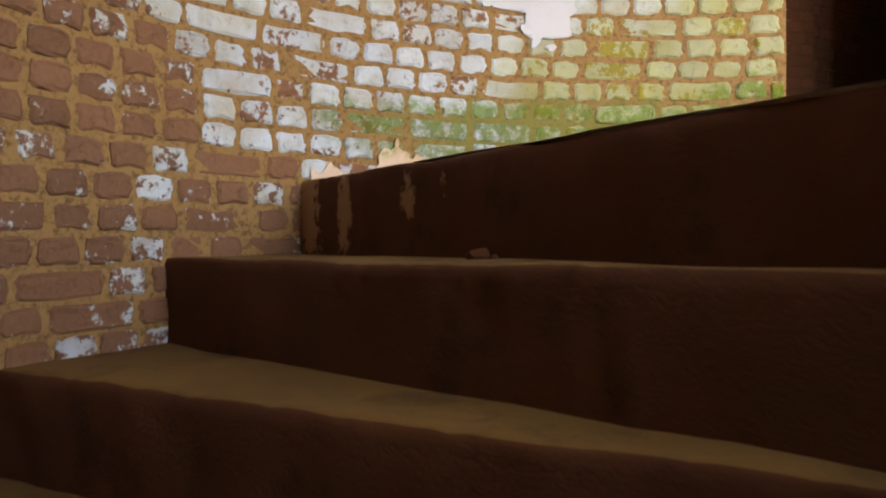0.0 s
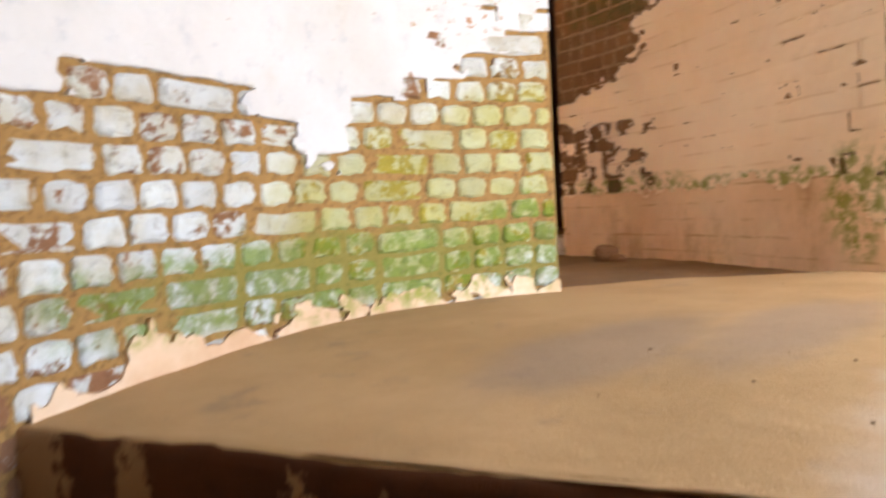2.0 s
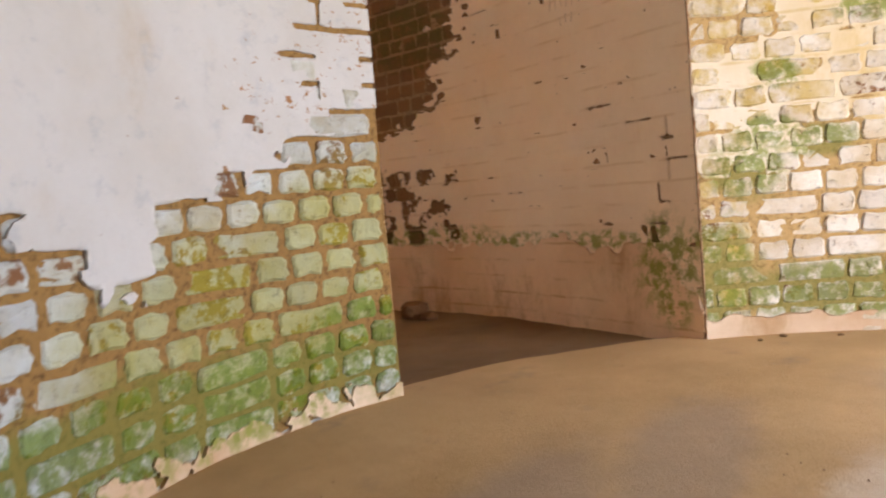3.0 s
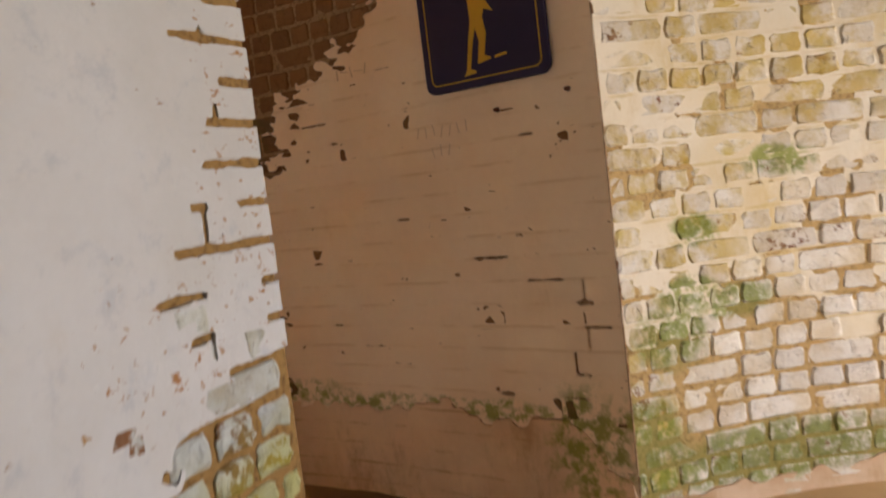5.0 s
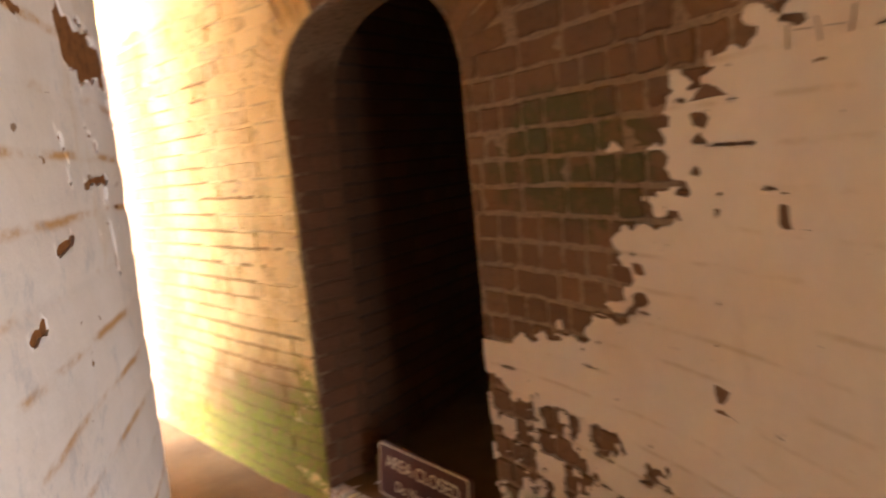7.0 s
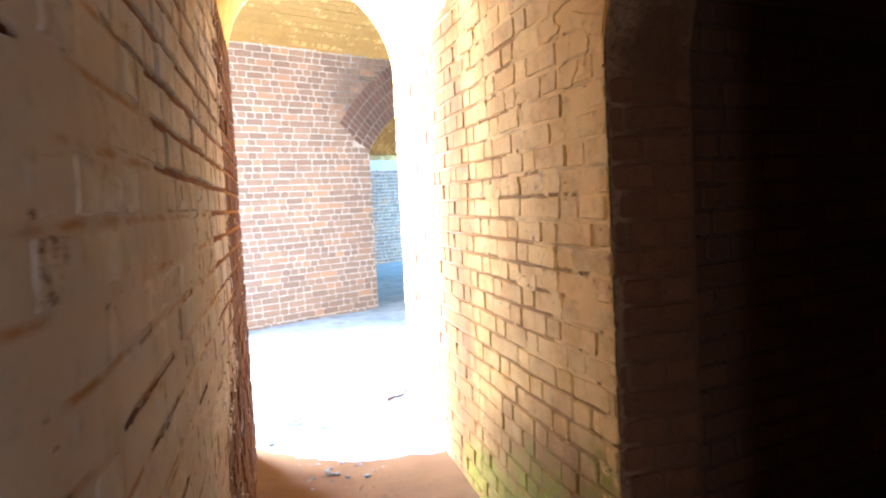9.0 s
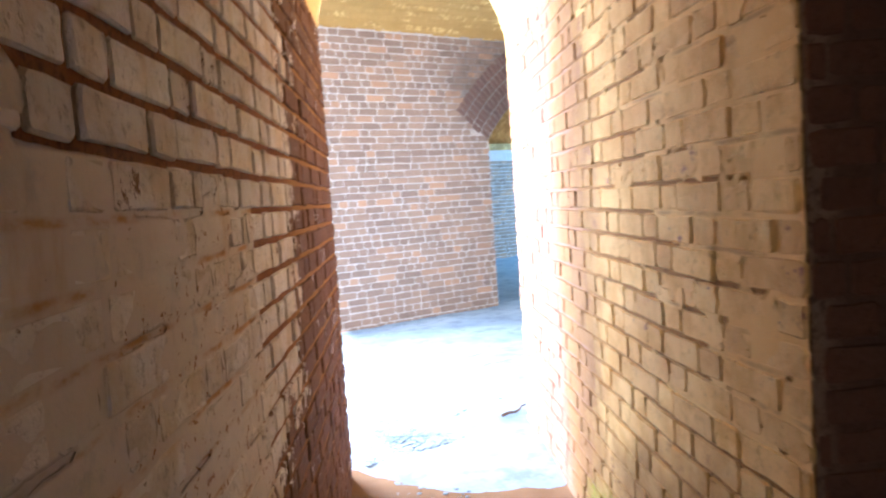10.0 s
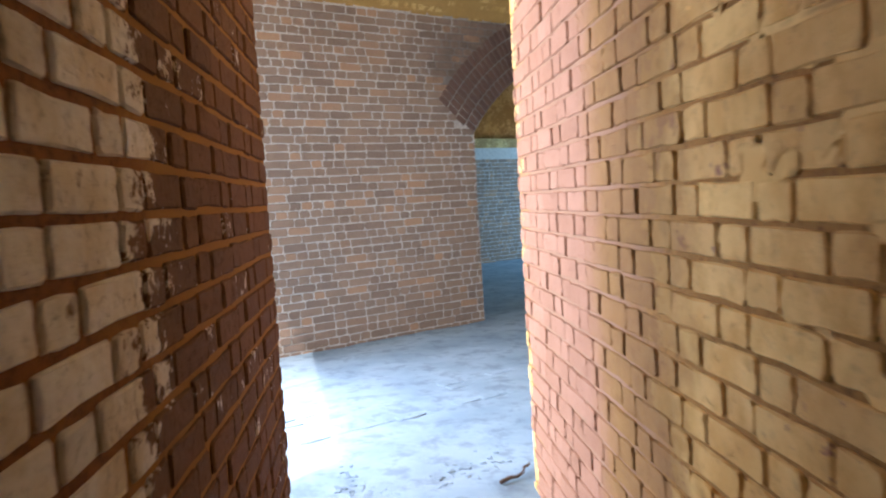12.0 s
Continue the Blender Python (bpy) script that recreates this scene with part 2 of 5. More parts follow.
# ---- materials ----
class Mat:
    """A node material, built up in a few short calls."""

    def __init__(self, name, rough=0.9):
        self.m = bpy.data.materials.new(name)
        self.m.use_nodes = True
        self.t = self.m.node_tree
        self.b = self.t.nodes["Principled BSDF"]
        self.b.inputs["Roughness"].default_value = rough
        self.b.inputs["Specular IOR Level"].default_value = 0.25
        self.pos = self.node("ShaderNodeNewGeometry").outputs["Position"]

    def node(self, kind, **ins):
        n = self.t.nodes.new(kind)
        for k, v in ins.items():
            self.put(n.inputs[k.replace("_", " ")], v)
        return n

    def put(self, socket, v):
        if isinstance(v, bpy.types.NodeSocket):
            self.t.links.new(v, socket)
        else:
            socket.default_value = v

    def math(self, op, a, b=0.0, clamp=False):
        n = self.t.nodes.new("ShaderNodeMath")
        n.operation, n.use_clamp = op, clamp
        self.put(n.inputs[0], a)
        self.put(n.inputs[1], b)
        return n.outputs[0]

    def noise(self, scale, detail=4.0, rough=0.6, stretch=None, shift=0.0):
        vec = self.pos
        if stretch or shift:
            mp = self.node("ShaderNodeMapping", Vector=vec)
            mp.inputs["Scale"].default_value = stretch or (1, 1, 1)
            mp.inputs["Location"].default_value = (shift, shift * 1.3, shift * 0.7)
            vec = mp.outputs[0]
        n = self.node("ShaderNodeTexNoise", Vector=vec, Scale=scale, Detail=detail, Roughness=rough)
        return n.outputs[0]

    def ramp(self, v, lo, hi):
        n = self.t.nodes.new("ShaderNodeMapRange")
        n.interpolation_type = "SMOOTHSTEP"
        self.put(n.inputs["Value"], v)
        self.put(n.inputs["From Min"], lo)
        self.put(n.inputs["From Max"], hi)
        return n.outputs[0]

    def mix(self, f, a, b):
        n = self.t.nodes.new("ShaderNodeMix")
        n.data_type = "RGBA"
        self.put(n.inputs[0], f)
        self.put(n.inputs[6], a if isinstance(a, bpy.types.NodeSocket) else (*a, 1))
        self.put(n.inputs[7], b if isinstance(b, bpy.types.NodeSocket) else (*b, 1))
        return n.outputs[2]

    def zone(self, c, r, ragged=0.5, scale=4.0, edge=0.35, shift=0.0):
        """A soft patch round a place of the world, with a ragged edge."""
        sub = self.t.nodes.new("ShaderNodeVectorMath")
        sub.operation = "SUBTRACT"
        self.put(sub.inputs[0], self.pos)
        sub.inputs[1].default_value = c
        div = self.t.nodes.new("ShaderNodeVectorMath")
        div.operation = "DIVIDE"
        self.put(div.inputs[0], sub.outputs[0])
        div.inputs[1].default_value = r
        ln = self.t.nodes.new("ShaderNodeVectorMath")
        ln.operation = "LENGTH"
        self.put(ln.inputs[0], div.outputs[0])
        n = self.math("MULTIPLY", self.math("SUBTRACT", self.noise(scale, 5.0, 0.65, None, shift + 3.1), 0.5), 2 * ragged)
        return self.ramp(self.math("ADD", ln.outputs["Value"], n), 1.0 + edge / 2, 1.0 - edge / 2)

    def union(self, *z):
        v = z[0]
        for o in z[1:]:
            v = self.math("MAXIMUM", v, o)
        return v

    def random(self):
        """One number for each brick: an object's own, and an island's within joined brickwork."""
        a = self.node("ShaderNodeObjectInfo").outputs["Random"]
        b = self.node("ShaderNodeNewGeometry").outputs["Random Per Island"]
        return self.math("FRACT", self.math("ADD", a, b))

    def finish(self, colour, bump=None, strength=0.4, dist=0.004, rough=None):
        self.put(self.b.inputs["Base Color"], colour)
        if bump is not None:
            n = self.node("ShaderNodeBump", Height=bump, Strength=strength, Distance=dist)
            self.put(self.b.inputs["Normal"], n.outputs[0])
        if rough is not None:
            self.put(self.b.inputs["Roughness"], rough)
        return self.m

MORTAR = (0.20, 0.115, 0.05)


def painted_brick(name, bare=0.42, bare_zones=(), lift=0.45, ochre=0.72, ochres=((0.44, 0.40, 0.035), (0.28, 0.29, 0.03)), green=(), yellow=(), paint=(0.80, 0.78, 0.73), dark=(0.10, 0.045, 0.03), red=(0.27, 0.105, 0.06), patchy=False, random_bare=0.25, tint=None, dark_patches=(), dirt=0.45, greens=((0.03, 0.11, 0.005), (0.16, 0.29, 0.02))):
    """Whitewashed brick; bare: how much paint has flaked. Zones: (centre, radii)."""
    k = Mat(name)
    rnd = k.random()
    grain = k.noise(70, 5, 0.7)
    brick = k.mix(k.math("ADD", k.math("MULTIPLY", rnd, 0.6), k.math("SUBTRACT", k.math("MULTIPLY", k.noise(5, 4, 0.6, None, 21), 0.9), 0.25)), dark, red)
    brick = k.mix(k.math("MULTIPLY", grain, 0.5), brick, (0.33, 0.20, 0.12))
    if tint:
        brick = k.mix(k.math("MULTIPLY", k.ramp(k.math("FRACT", k.math("MULTIPLY", rnd, 7.31)), 0.78, 0.95), 0.55), brick, tint)
    soil = k.noise(6, 4, 0.6, None, 5)
    wash = k.mix(k.ramp(soil, 0.38, 0.70), paint, tuple(c * f for c, f in zip(paint, (0.80, 0.70, 0.54))))
    wash = k.mix(k.math("MULTIPLY", k.ramp(k.noise(11, 5, 0.7, None, 13), 0.50, 0.70), dirt), wash, tuple(c * f for c, f in zip(paint, (0.66, 0.54, 0.34))))
    wash = k.mix(k.math("MULTIPLY", k.ramp(rnd, 0.3, 1.0), 0.22), wash, tuple(c * f for c, f in zip(paint, (0.72, 0.66, 0.58))))
    flake = k.math("ADD", k.noise(26, 6, 0.72), k.math("MULTIPLY", k.noise(5, 3, 0.5, None, 9), 0.55))
    flake = k.math("ADD", flake, k.math("MULTIPLY", k.math("SUBTRACT", rnd, 0.5), random_bare))
    level = 1.12 - bare
    if bare_zones:
        z = k.union(*[k.zone(c, r, 0.45, 5.0, 0.5, i) for i, (c, r) in enumerate(bare_zones)])
        flake = k.math("ADD", flake, k.math("MULTIPLY", z, lift))
    col = k.mix(k.ramp(flake, level - 0.03, level + 0.04), wash, brick)
    if yellow:
        z = k.union(*[k.zone(c, r, 0.5, 6.0, 0.9, 20 + i) for i, (c, r) in enumerate(yellow)])
        if patchy:
            z = k.math("MULTIPLY", z, k.ramp(k.noise(8, 5, 0.65, None, 17), 0.38, 0.62))
        col = k.mix(k.math("MULTIPLY", z, ochre), col, k.mix(k.noise(14, 4), *ochres))
    if green:
        z = k.union(*[k.zone(c, r, 0.8, 9.0, 0.6, 40 + i) for i, (c, r) in enumerate(green)])
        z = k.math("MULTIPLY", z, k.ramp(k.noise(22, 5, 0.7, None, 2), 0.33, 0.55))
        col = k.mix(k.math("MULTIPLY", z, 0.85), col, k.mix(k.noise(30, 3), *greens))
    if dark_patches:
        z = k.union(*[k.zone(c, r, 0.9, 2.5, 1.4, 50 + i) for i, (c, r) in enumerate(dark_patches)])
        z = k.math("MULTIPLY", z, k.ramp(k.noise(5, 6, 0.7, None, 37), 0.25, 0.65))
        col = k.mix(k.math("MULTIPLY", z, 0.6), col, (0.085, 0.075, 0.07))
    tone = k.math("MULTIPLY", k.math("FRACT", k.math("MULTIPLY", rnd, 3.77)), 0.35)
    col = k.mix(tone, col, k.mix(0.6, col, dark))
    pock = k.ramp(k.noise(38, 5, 0.75, None, 31), 0.52, 0.70)
    col = k.mix(k.math("MULTIPLY", pock, 0.45), col, k.mix(0.6, col, tuple(c * 0.6 for c in dark)))
    h = k.math("SUBTRACT", k.math("ADD", k.math("MULTIPLY", grain, 0.5), k.math("MULTIPLY", k.noise(24, 5), 0.8)), k.math("MULTIPLY", pock, 0.5))
    return k.finish(col, h, 0.7, 0.007)


def joint_mat(name, a=MORTAR, b=(0.30, 0.19, 0.09), green=(), other=(), other_col=(0.4, 0.24, 0.08)):
    k = Mat(name, 0.97)
    col = k.mix(k.noise(9, 5, 0.7), a, b)
    col = k.mix(k.ramp(k.noise(60, 4, 0.7), 0.45, 0.7), col, tuple(c * 0.55 for c in a))
    if green:
        z = k.union(*[k.zone(c, r, 0.8, 9.0, 0.6, 40 + i) for i, (c, r) in enumerate(green)])
        col = k.mix(k.math("MULTIPLY", z, 0.6), col, (0.15, 0.17, 0.03))
    if other:
        z = k.union(*[k.zone(c, r, 0.6, 6.0, 0.6, 60 + i) for i, (c, r) in enumerate(other)])
        col = k.mix(k.math("MULTIPLY", z, 0.8), col, other_col)
    return k.finish(col, k.noise(70, 5, 0.75), 0.5, 0.004)


def plaster_mat(name, a, b, stain=(0.42, 0.30, 0.17), stain_at=0.66, green=(), yellow=(), pits=True, courses=None, flecks=()):
    """Old plaster. courses: (base height, colour, how much) of the stained joints that show through it."""
    k = Mat(name)
    col = k.mix(k.ramp(k.noise(2.2, 5, 0.6), 0.35, 0.7), a, b)
    col = k.mix(k.math("MULTIPLY", k.ramp(k.noise(3.5, 6, 0.7, (1, 1, 0.45), 4), stain_at, stain_at + 0.2), 0.7), col, stain)
    col = k.mix(k.math("MULTIPLY", k.noise(40, 4, 0.7), 0.25), col, tuple(c * 0.72 for c in b))
    if courses:
        z = k.node("ShaderNodeSeparateXYZ", Vector=k.pos).outputs["Z"]
        z = k.math("ADD", z, k.math("MULTIPLY", k.math("SUBTRACT", k.noise(9, 3), 0.5), 0.012))
        f = k.math("ABSOLUTE", k.math("SUBTRACT", k.math("FRACT", k.math("DIVIDE", k.math("ADD", z, 8.0 - courses[0]), 0.08)), 0.5))
        line = k.math("MULTIPLY", k.ramp(f, 0.38, 0.49), k.ramp(k.noise(4.5, 5, 0.65, (1, 1, 2.2), 11), 0.45, 0.62))
        col = k.mix(k.math("MULTIPLY", line, courses[2]), col, courses[1])
    if pits:
        col = k.mix(k.ramp(k.noise(17, 3, 0.55, (1, 1, 1.5), 7), 0.70, 0.74), col, (0.26, 0.14, 0.07))
    if flecks:
        z = k.union(*[k.zone(c, r, 0.5, 5.0, 0.9, 80 + i) for i, (c, r) in enumerate(flecks)])
        n = k.math("ADD", k.noise(34, 5, 0.7, (1, 1, 1.3), 15), k.math("MULTIPLY", k.math("SUBTRACT", z, 1.0), 0.3))
        col = k.mix(k.ramp(n, 0.585, 0.635), col, k.mix(k.noise(20, 2), (0.30, 0.10, 0.05), (0.34, 0.22, 0.07)))
        col = k.mix(k.math("MULTIPLY", k.ramp(k.noise(13, 5, 0.7, None, 19), 0.54, 0.70), 0.35), col, (0.30, 0.32, 0.36))
    if yellow:
        z = k.union(*[k.zone(c, r, 0.6, 5.0, 0.9, 20 + i) for i, (c, r) in enumerate(yellow)])
        col = k.mix(k.math("MULTIPLY", z, 0.5), col, (0.62, 0.44, 0.14))
    if green:
        z = k.union(*[k.zone(c, r, 0.8, 8.0, 0.7, 40 + i) for i, (c, r) in enumerate(green)])
        z = k.math("MULTIPLY", z, k.ramp(k.noise(20, 5, 0.7, None, 2), 0.42, 0.58))
        col = k.mix(k.math("MULTIPLY", z, 0.85), col, k.mix(k.noise(25, 3), (0.12, 0.16, 0.015), (0.28, 0.30, 0.04)))
    h = k.math("ADD", k.math("MULTIPLY", k.noise(55, 5, 0.7), 0.4), k.noise(9, 5))
    return k.finish(col, h, 0.35, 0.008)


def ground_mat(name, a, b, grit=(0.10, 0.07, 0.045), grit_at=0.62, damp=(), pale=(), pale_col=(0.34, 0.20, 0.09)):
    k = Mat(name, 0.93)
    col = k.mix(k.ramp(k.noise(1.6, 6, 0.62), 0.33, 0.68), a, b)
    col = k.mix(k.math("MULTIPLY", k.ramp(k.noise(5.5, 6, 0.7, None, 6), grit_at, grit_at + 0.16), 0.6), col, grit)
    col = k.mix(k.math("MULTIPLY", k.noise(90, 4, 0.8), 0.3), col, tuple(c * 0.6 for c in a))
    if damp:
        z = k.union(*[k.zone(c, r, 0.6, 3.0, 0.8, 60 + i) for i, (c, r) in enumerate(damp)])
        col = k.mix(k.math("MULTIPLY", z, 0.42), col, (0.22, 0.175, 0.15))
    if pale:
        z = k.union(*[k.zone(c, r, *((1.5, 30.0, 0.5) if r[0] < 0.2 else (0.8, 6.0, 1.3)), 70 + i) for i, (c, r) in enumerate(pale)])
        col = k.mix(k.math("MULTIPLY", z, 0.8), col, pale_col)
    h = k.math("ADD", k.math("MULTIPLY", k.noise(120, 4, 0.8), 0.5), k.noise(14, 6, 0.65))
    return k.finish(col, h, 0.5, 0.010)


def plain_mat(name, colour, rough=0.5, metal=0.0, wear=0.15):
    k = Mat(name, rough)
    k.b.inputs["Metallic"].default_value = metal
    col = k.mix(k.math("MULTIPLY", k.noise(35, 5, 0.7), wear * 2), colour, tuple(c * 0.55 for c in colour))
    return k.finish(col, k.noise(90, 3), 0.08, 0.002, k.ramp(k.noise(12, 4), -0.6 + rough * 0.0, 1.6))


GREEN_A = [((1.0, 2.52, 0.13), (0.75, 0.4, 0.12)), ((1.62, 2.42, 0.17), (0.28, 0.3, 0.16)), ((0.35, 2.45, 0.12), (0.35, 0.3, 0.10))]
YELLOW_A = [((1.62, 2.40, 0.42), (0.45, 0.4, 0.30)), ((1.15, 2.5, 0.30), (0.5, 0.4, 0.24))]
M_A = painted_brick("whitewashed_brick", 0.23, [((-0.9, 1.9, 0.1), (0.62, 0.9, 0.55)), ((-0.5, 2.2, -0.25), (0.85, 0.8, 0.32)), ((-1.0, 0.6, 0.0), (0.6, 1.5, 1.2))], 0.25, 0.66, ((0.38, 0.33, 0.025), (0.25, 0.25, 0.015)), GREEN_A, YELLOW_A, paint=(0.54, 0.58, 0.58), dark=(0.09, 0.035, 0.012), red=(0.20, 0.08, 0.028), greens=((0.05, 0.10, 0.004), (0.19, 0.26, 0.02)))
M_A_JOINT = joint_mat("brown_lime_mortar", (0.225, 0.12, 0.038), (0.33, 0.19, 0.065), GREEN_A[:1])
M_A_PLASTER = plaster_mat("white_plaster", (0.55, 0.535, 0.52), (0.48, 0.455, 0.42), (0.44, 0.36, 0.27), 0.58, flecks=[((1.62, 2.42, 1.25), (0.17, 0.17, 0.55)), ((1.35, 2.5, 0.95), (0.25, 0.2, 0.22))])
M_A_FOOT = plaster_mat("pink_foot_render", (0.70, 0.54, 0.38), (0.52, 0.32, 0.18), (0.40, 0.24, 0.10), 0.52, green=GREEN_A, pits=False)
GREEN_B = [((2.8, 2.2, 0.355), (0.6, 0.9, 0.04)), ((3.2, 3.2, 0.38), (0.3, 0.5, 0.06)), ((2.62, 1.75, 0.25), (0.15, 0.15, 0.2))]
M_B = painted_brick("bare_red_brick", 0.95, (), green=GREEN_B + [((3.2, 3.25, 1.45), (0.2, 0.35, 0.18))], dark=(0.125, 0.058, 0.020), red=(0.26, 0.122, 0.040), random_bare=0.3, greens=((0.07, 0.07, 0.014), (0.12, 0.115, 0.03)))
# Mortar in the door reveal is darkened by two zones that paint its shade.
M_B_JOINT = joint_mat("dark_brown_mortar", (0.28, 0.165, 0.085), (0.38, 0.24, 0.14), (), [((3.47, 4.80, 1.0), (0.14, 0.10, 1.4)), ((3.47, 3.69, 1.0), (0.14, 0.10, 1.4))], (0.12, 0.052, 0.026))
# Darker copy of the bare brick, with the doorway's shade in its colour.
M_JAMB = painted_brick("shaded_jamb_brick", 0.95, dark=(0.10, 0.035, 0.014), red=(0.22, 0.078, 0.028), random_bare=0.3)
M_B_FILL = joint_mat("pale_brown_mortar", (0.30, 0.185, 0.10), (0.40, 0.26, 0.145))
M_B_PLASTER = plaster_mat("rosy_plaster", (0.90, 0.735, 0.565), (0.84, 0.64, 0.455), (0.62, 0.40, 0.21), 0.60, green=GREEN_B, courses=(-0.06, (0.54, 0.33, 0.13), 0.35))
M_B_FOOT = plaster_mat("brown_foot_render", (0.82, 0.60, 0.41), (0.68, 0.45, 0.28), (0.36, 0.2, 0.09), 0.5, green=GREEN_B[2:3], pits=False, courses=(-0.06, (0.40, 0.22, 0.09), 0.6))
GREEN_C = [((2.74, 1.15, 0.15), (0.3, 0.62, 0.10)), ((2.68, 1.41, 0.72), (0.2, 0.10, 0.06)), ((2.7, 1.23, 0.68), (0.2, 0.12, 0.05)), ((2.68, 1.36, 0.93), (0.2, 0.08, 0.05)), ((2.6, 1.6, 0.22), (0.15, 0.15, 0.22)), ((2.65, 1.48, 0.60), (0.2, 0.13, 0.10)), ((2.72, 1.05, 1.12), (0.2, 0.12, 0.05))]
YELLOW_C = [((2.66, 1.45, 1.05), (0.25, 0.36, 0.42)), ((2.75, 1.1, 1.6), (0.3, 0.6, 0.5)), ((2.6, 1.6, 0.3), (0.15, 0.16, 0.4))]
M_C = painted_brick("yellowed_whitewash_brick", 0.14, (), 0.0, 0.85, ((0.60, 0.38, 0.09), (0.46, 0.34, 0.05)), GREEN_C, YELLOW_C, paint=(0.76, 0.70, 0.60), patchy=True, greens=((0.06, 0.11, 0.006), (0.26, 0.29, 0.03)))
M_C_JOINT = joint_mat("ochre_mortar", (0.40, 0.24, 0.09), (0.52, 0.35, 0.15), GREEN_C)
M_C_PLASTER = plaster_mat("yellowed_limewash", (0.74, 0.65, 0.51), (0.68, 0.54, 0.33), (0.56, 0.38, 0.12), 0.47, green=GREEN_C, pits=False, courses=(LAND, (0.50, 0.34, 0.10), 0.5))
GREEN_R = [((3.28, 5.2, 0.14), (0.2, 0.6, 0.30)), ((3.25, 5.95, 0.08), (0.2, 0.5, 0.16)), ((3.3, 4.85, 0.25), (0.2, 0.16, 0.36))]
YELLOW_R = [((3.27, 5.3, 0.22), (0.2, 0.9, 0.36)), ((3.24, 6.45, 1.2), (0.25, 0.34, 3.0))]
M_R = painted_brick("cream_painted_brick", 0.10, [((3.24, 7.1, 1.2), (0.25, 0.80, 2.6))], 0.75, 0.85, ((0.35, 0.195, 0.04), (0.20, 0.10, 0.02)), GREEN_R, YELLOW_R, paint=(0.88, 0.61, 0.23), red=(0.42, 0.215, 0.14), dark=(0.27, 0.12, 0.065), dirt=0.6, greens=((0.12, 0.16, 0.008), (0.36, 0.38, 0.02)))
M_R_JOINT = joint_mat("tan_mortar", (0.30, 0.15, 0.036), (0.41, 0.225, 0.06), GREEN_R, [((3.24, 7.15, 1.2), (0.25, 0.75, 2.6))], (0.31, 0.18, 0.12))
M_R_PLASTER = plaster_mat("cream_wall_paint", (0.87, 0.61, 0.24), (0.79, 0.50, 0.16), (0.50, 0.33, 0.09), 0.50, green=GREEN_R, yellow=YELLOW_R[:1], pits=False, courses=(-0.06, (0.36, 0.21, 0.08), 0.6))
M_L = painted_brick("grey_painted_brick", 0.12, [((2.2, 6.6, 1.2), (0.25, 0.85, 2.6)), ((2.2, 5.7, 0.1), (0.25, 0.7, 0.7))], paint=(0.84, 0.80, 0.78), red=(0.15, 0.058, 0.010), dark=(0.06, 0.022, 0.005))
M_L_JOINT = joint_mat("red_brown_mortar", (0.17, 0.058, 0.016), (0.30, 0.125, 0.032), (), [((2.2, 6.6, 1.2), (0.25, 0.9, 2.6))], (0.34, 0.17, 0.035))
M_L_PLASTER = plaster_mat("grey_wall_paint", (0.72, 0.655, 0.61), (0.66, 0.575, 0.50), (0.52, 0.32, 0.13), 0.53, courses=(-0.06, (0.46, 0.23, 0.06), 0.9), flecks=[((2.2, 5.0, 1.0), (0.3, 0.9, 0.7))])
# Darker patch on the pier's brick and joints beside the arch.
PIER_DARK = [(gal(2.3, 0, 2.8), (0.9, 0.6, 0.6))]
M_P = painted_brick("weathered_pier_brick", 0.78, paint=(0.55, 0.52, 0.50), red=(0.48, 0.345, 0.25), dark=(0.22, 0.18, 0.155), random_bare=0.2, tint=(0.62, 0.36, 0.20), dark_patches=PIER_DARK)
M_P_JOINT = joint_mat("pale_lime_mortar", (0.56, 0.52, 0.46), (0.76, 0.72, 0.66), (), PIER_DARK, (0.15, 0.13, 0.115))
M_ARCH = painted_brick("sooty_arch_brick", 0.85, paint=(0.40, 0.38, 0.36), red=(0.17, 0.105, 0.09), dark=(0.08, 0.06, 0.06))
M_VAULT = painted_brick("ochre_vault_brick", 0.45, (), 0.0, 0.4, ((0.50, 0.32, 0.06), (0.34, 0.20, 0.04)), (), [((2.5, 10, 3.5), (9, 9, 2))], paint=(0.85, 0.62, 0.28), red=(0.60, 0.38, 0.13), dark=(0.36, 0.21, 0.07))
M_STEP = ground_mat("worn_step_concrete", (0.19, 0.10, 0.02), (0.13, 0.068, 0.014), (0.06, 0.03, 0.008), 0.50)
# Risers face away from the daylight; that shade is put into this dark brown.
M_RISER = ground_mat("shaded_riser_concrete", (0.095, 0.031, 0.007), (0.068, 0.021, 0.005), (0.035, 0.011, 0.004), 0.52, pale=[((-0.03, 2.22, -0.17), (0.05, 0.07, 0.20)), ((0.09, 2.04, -0.17), (0.03, 0.04, 0.12)), ((0.225, 1.735, -0.15), (0.03, 0.028, 0.055)), ((0.30, 1.60, -0.13), (0.02, 0.015, 0.03))])
# The two pale patches stand for a pool of skylight on the concrete.
M_LAND = ground_mat("sandy_concrete_floor", (0.51, 0.325, 0.15), (0.40, 0.245, 0.105), (0.28, 0.19, 0.12), 0.56, [((1.0, 1.72, 0), (0.38, 0.16, 0.3)), ((1.4, 1.48, 0), (0.42, 0.15, 0.3)), ((2.0, 0.75, 0), (0.5, 0.35, 0.3))], [((0.75, 1.0, 0), (0.38, 0.11, 0.3)), ((1.15, 1.08, 0), (0.32, 0.10, 0.3))], (0.56, 0.45, 0.33))
M_DIRT = ground_mat("trodden_dirt", (0.23, 0.135, 0.06), (0.16, 0.09, 0.04))
